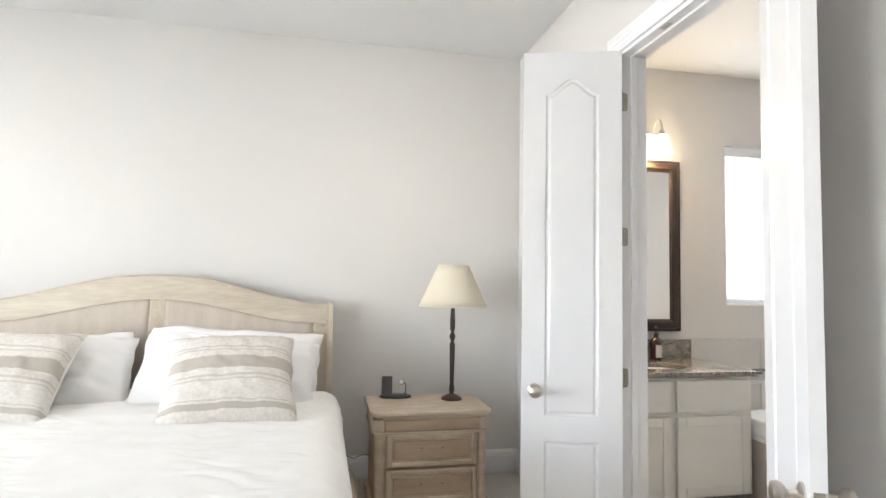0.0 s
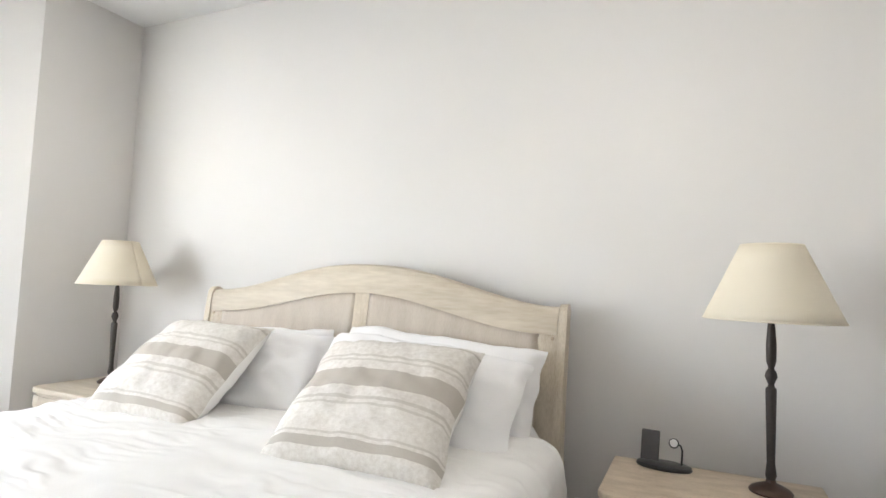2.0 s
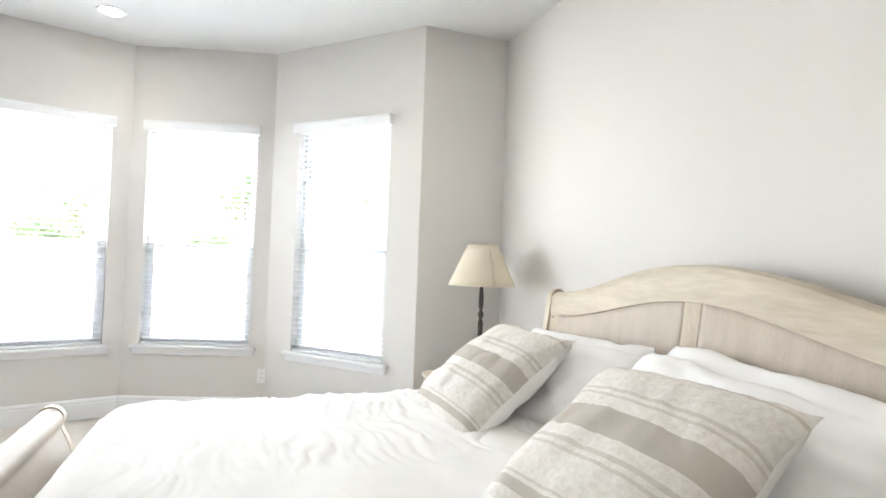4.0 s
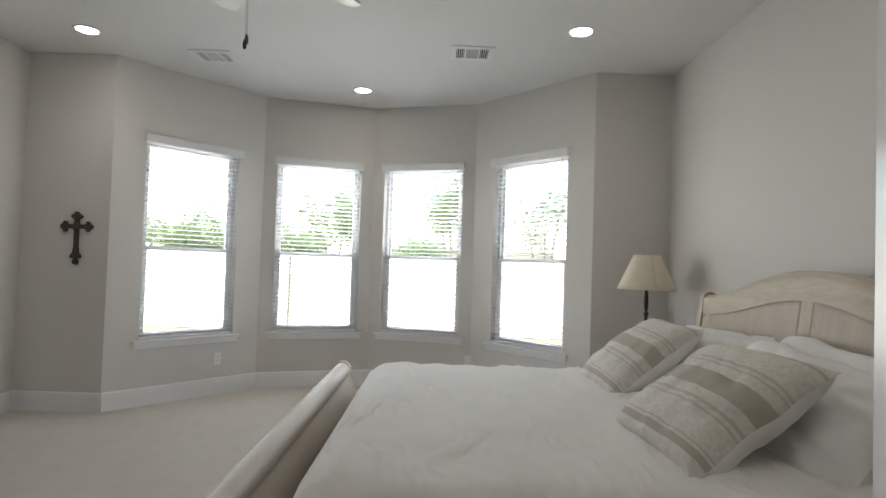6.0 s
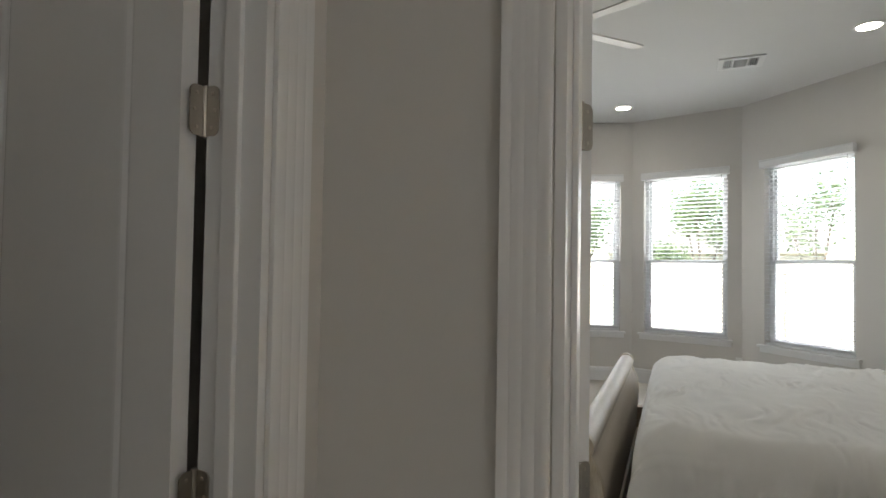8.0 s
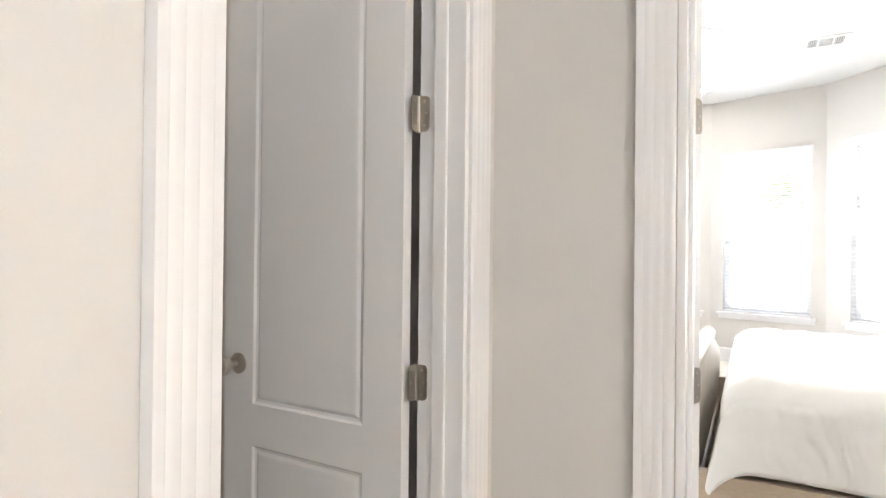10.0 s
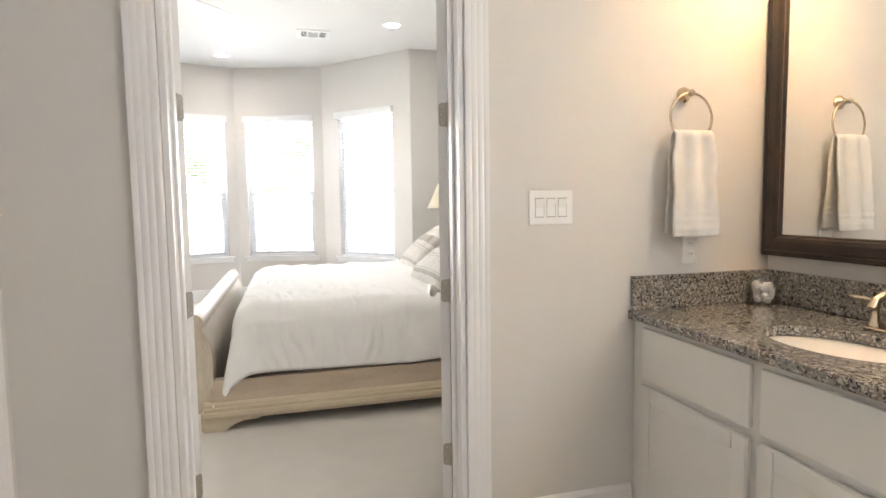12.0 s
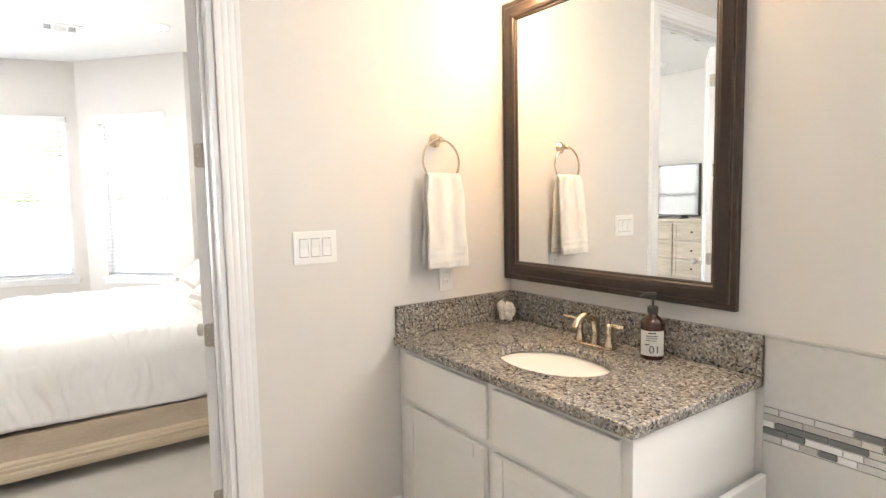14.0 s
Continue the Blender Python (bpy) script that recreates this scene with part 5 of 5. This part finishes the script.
part("end_apron", box(TUBX0, TUBX0 + 0.03, TY0 + 0.0505, YB - 0.01, 0.0, TZ - 0.031), APRON, tub, "beige tiled end of the tub deck")
d = bmesh.new()
for b in ((TUBX0, TUBX1, TY0, TY0 + 0.10), (TUBX0, TUBX1, YB - 0.09, YB - 0.002), (TUBX0, TUBX0 + 0.14, TY0 + 0.10, YB - 0.09), (TUBX1 - 0.14, TUBX1, TY0 + 0.10, YB - 0.09)):
    add_box(d, b[0], b[1], b[2], b[3], TZ - 0.03, TZ, 0.0)
part("deck", d, PORCELAIN, tub, "white tub deck")
cx, cy = (TUBX0 + TUBX1) / 2, (TY0 + YB) / 2


def tub_skin(s, q):
    prof = [(1.0, 0.0), (1.01, 0.02), (0.99, 0.032), (0.93, 0.03), (0.90, 0.0), (0.85, -0.20), (0.75, -0.29), (0.0, -0.31)]
    k = q * (len(prof) - 1)
    i = min(int(k), len(prof) - 2)
    r, z = (lerp(prof[i][c], prof[i + 1][c], k - i) for c in (0, 1))
    a = 2 * math.pi * s
    sq = (abs(math.cos(a)) ** 3 + abs(math.sin(a)) ** 3) ** (-1 / 3)
    return (cx + 0.925 * r * sq * math.cos(a), cy + 0.31 * r * sq * math.sin(a), TZ + 0.001 + z)


part("basin", surface(tub_skin, 64, 28), PORCELAIN, tub, "", True)
part("end_splash", box(TUBX0 + 0.0005, TUBX0 + 0.022, TY0 + 0.05, YB - 0.016, TZ + 0.0005, TZ + 0.096, bevel=0.004), PORCELAIN, tub, "white upstand against the cabinet")

tiles = tagged(link("wall_tile_field", box(TUBX0, TUBX1, YB - 0.006, YB - 0.0005, TZ, 0.938), GROUT), "grey wall tile with a mosaic band above the tub", "wall tile", kind="structure")
rnd = random.Random(7)
for z0, z1 in ((TZ + 0.003, 0.598), (0.714, 0.934)):
    x = TUBX0 + 0.002
    while x < TUBX1 - 0.02:
        x1 = min(x + 0.602, TUBX1 - 0.002)
        part("tile", box(x, x1, YB - 0.0125, YB - 0.0055, z0, z1, bevel=0.0015, seg=1), WALLTILE, tiles)
        x = x1 + 0.003
MOS = [material("mosaic_" + n, c, r, vary=0.05, scale=15, grain=60, bump=0.02) for n, c, r in (("white", (0.78, 0.78, 0.77), 0.15), ("grey", (0.17, 0.175, 0.175), 0.2), ("stone", (0.42, 0.40, 0.37), 0.4), ("pale", (0.58, 0.58, 0.56), 0.2))]
for r in range(5):
    x = TUBX0 + 0.002 - rnd.uniform(0, 0.05)
    z = 0.602 + r * 0.0222
    while x < 3.5:
        ln = rnd.choice((0.048, 0.073, 0.098, 0.148))
        x0, x1 = max(x, TUBX0 + 0.002), x + ln
        if x1 - x0 > 0.012:
            part("mosaic_tile", box(x0, x1, YB - 0.0125, YB - 0.0055, z, z + 0.0198, bevel=0.001, seg=1), rnd.choice(MOS), tiles)
        x = x1 + 0.0025
part("mosaic_band", box(3.66, TUBX1, YB - 0.011, YB - 0.0055, 0.602, 0.711), MOS[2], tiles)
part("tile_edge", box(TUBX0, TUBX1, YB - 0.014, YB - 0.0005, 0.9385, 0.946, bevel=0.002), WALLTILE, tiles)

# toilet
to = thing("toilet", pose(1.505, -0.915, 0), "white porcelain toilet with square-cornered tank", "toilet")
part("tank", prism([(-0.21, 0.005), (0.21, 0.005), (0.235, 0.20), (-0.235, 0.20)], "z", 0.38, 0.70), PORCELAIN, to)
bm = prism([(-0.245, 0.0), (0.245, 0.0), (0.25, 0.175), (0.19, 0.225), (-0.19, 0.225), (-0.25, 0.175)], "z", 0.70, 0.745)
bmesh.ops.bevel(bm, geom=bm.edges[:], offset=0.008, segments=2, affect="EDGES", profile=0.5)
part("tank_lid", bm, PORCELAIN, to, "shaped tank lid")
part("bowl", lathe([(0.12, 0.0), (0.13, 0.02), (0.10, 0.12), (0.13, 0.25), (0.18, 0.36), (0.19, 0.385)], 32, at=(0, 0.46, 0), sy=1.3), PORCELAIN, to, "", True)
part("seat", lathe([(0.19, 0.386), (0.195, 0.395), (0.19, 0.41), (0.0001, 0.425)], 32, at=(0, 0.46, 0), sy=1.3), PLASTIC, to, "closed white seat lid", True)
part("flush_lever", tube([(-0.15, 0.20, 0.64), (-0.15, 0.215, 0.64), (-0.10, 0.218, 0.635)], 0.006, seg=8), NICKEL, to)

# ---- outdoors ----
GRASS = material("summer_lawn", (0.10, 0.13, 0.05), 0.9, vary=0.2, scale=1.5, grain=40, bump=0.5, second=(0.16, 0.15, 0.07))
PATIO = material("pale_concrete", (0.50, 0.48, 0.44), 0.85, vary=0.05, scale=2, grain=60, bump=0.2)
CEDAR = material("weathered_cedar", (0.60, 0.54, 0.46), 0.8, vary=0.12, scale=3, grain=30, bump=0.3, stretch=(4, 4, 0.5))
POST = material("stained_post", (0.30, 0.27, 0.24), 0.8, vary=0.12, scale=3, grain=30, bump=0.3)
tagged(link("ground", box(-400, 400, -400, 400, -0.5, -0.25), GRASS), "sunlit back lawn reaching far off", "lawn", kind="structure")
tagged(link("pavement_patio", box(-7.2, -4.9, -3, 5, -0.249, -0.20, bevel=0.01), PATIO), "pale concrete patio slab", "patio", kind="structure")
fence = thing("fence", pose(-11.0, 0, -0.25), "pale wooden board fence at the end of the yard", "fence")
board = None
for k in range(150):
    y = -11 + k * 0.15
    if board is None:
        board = part("board", box(-0.01, 0.01, -0.071, 0.071, 0.02, 1.70, bevel=0.002, seg=1), CEDAR, fence)
        board.matrix_basis = pose(0, y, 0)
    else:
        share("board", board, fence, pose(0, y, 0))
pst = None
for k in range(4):
    y = -6.535 + k * 5.03
    if pst is None:
        pst = part("post", box(0.012, 0.07, -0.034, 0.034, 0.0, 1.72, bevel=0.004), POST, fence, "grey weathered fence post")
        pst.matrix_basis = pose(0, y, 0)
    else:
        share("post", pst, fence, pose(0, y, 0))
for z in (0.35, 1.45):
    part("rail", box(-0.05, -0.0115, -11, 11.4, z, z + 0.09), CEDAR, fence)

BARK = material("grey_bark", (0.19, 0.15, 0.12), 0.9, vary=0.2, scale=8, grain=60, bump=0.5, stretch=(3, 3, 1))
LEAF = translucent("green_leaf", (0.17, 0.23, 0.12), 0.6)


def tree(x, y, height, spread, base, n, seed, label, stems=3):
    rnd = random.Random(seed)
    t = thing("tree", pose(x, y, -0.25), label, "tree", "garden trees")
    bm = bmesh.new()
    tips = []
    for k in range(stems):
        a = 2 * math.pi * k / stems + rnd.uniform(-0.4, 0.4)
        top = Vector((math.cos(a) * spread * 0.45, math.sin(a) * spread * 0.45, height * rnd.uniform(0.66, 0.8)))
        mid = Vector((math.cos(a) * spread * 0.16, math.sin(a) * spread * 0.16, height * 0.35))
        p0 = Vector((math.cos(a) * 0.05, math.sin(a) * 0.05, 0.0))
        add_tube(bm, [p0, mid, top], [0.055, 0.038, 0.012], 7)
        for b in range(7):
            f = rnd.uniform(0.25, 0.95)
            s = mid.lerp(top, f)
            e = s + Vector((rnd.gauss(0, 0.3) * spread, rnd.gauss(0, 0.3) * spread, rnd.uniform(0.1, 0.32) * height))
            add_tube(bm, [s, s.lerp(e, 0.5) + Vector((0, 0, 0.05)), e], [0.016, 0.010, 0.004], 5)
            tips += [e, s.lerp(e, 0.6), s.lerp(e, 0.8)]
        tips += [top, mid.lerp(top, 0.7)]
    part("trunk", bm, BARK, t, "slender grey multi-stem trunk")
    vs, fs = [], []
    for k in range(n):
        c = rnd.choice(tips)
        p = c + Vector((rnd.gauss(0, 0.17) * spread * 0.7, rnd.gauss(0, 0.17) * spread * 0.7, rnd.gauss(0, 0.10) * height * 0.6))
        if p.z < base:
            continue
        d, u = Vector((rnd.gauss(0, 1), rnd.gauss(0, 1), rnd.gauss(0, 0.6))).normalized(), Vector((rnd.gauss(0, 1), rnd.gauss(0, 1), rnd.gauss(0, 1))).normalized()
        sd = d.cross(u).normalized() * rnd.uniform(0.025, 0.05)
        d = d * rnd.uniform(0.06, 0.11)
        i = len(vs)
        vs += [p - d, p + sd, p + d, p - sd]
        fs.append((i, i + 1, i + 2, i + 3))
    me = bpy.data.meshes.new("crown")
    me.from_pydata([tuple(v) for v in vs], [], fs)
    me.materials.append(LEAF)
    cr = new("crown", me)
    cr.parent = t
    tagged(cr, "loose crown of small green leaves", kind="stuff")
    return t


tree(-17.0, 2.3, 4.3, 1.5, 1.5, 2100, 1, "young leafy tree with several stems behind the fence")
tree(-17.5, -1.6, 4.0, 1.7, 1.3, 2300, 2, "young leafy tree with several stems behind the fence")
tree(-17.0, 5.3, 4.2, 1.5, 1.4, 900, 3, "thin airy young tree behind the fence")
tree(-20.0, -7.6, 3.3, 2.6, 0.8, 5000, 4, "broad bushy green tree behind the fence", 5)
tree(-24.0, -4.5, 3.0, 2.2, 0.6, 4000, 5, "low green shrub tree in the distance", 5)
tree(-24.0, 0.9, 2.6, 1.6, 0.4, 3000, 6, "low green shrub tree in the distance", 5)

house = thing("house", pose(-60, 4.5, -0.25), "far pale brick house with grey roof", "house")
part("wall", box(-5, 5, -9, 9, 0, 3.1), material("pale_brick", (0.52, 0.46, 0.40), 0.85, vary=0.08, scale=4, grain=40, bump=0.2), house)
part("roof", prism([(-5.6, 3.05), (5.6, 3.05), (0, 5.6)], "y", -9.6, 9.6), material("grey_shingle", (0.16, 0.155, 0.15), 0.9, vary=0.1, scale=6, grain=40, bump=0.3), house)
for y in (-6, -2, 3, 6.5):
    w = part("window", box(4.98, 5.06, y - 0.6, y + 0.6, 0.9, 2.4), VINYL, house)
    part("pane", box(5.05, 5.07, y - 0.52, y + 0.52, 0.98, 2.32), SCREEN, w)
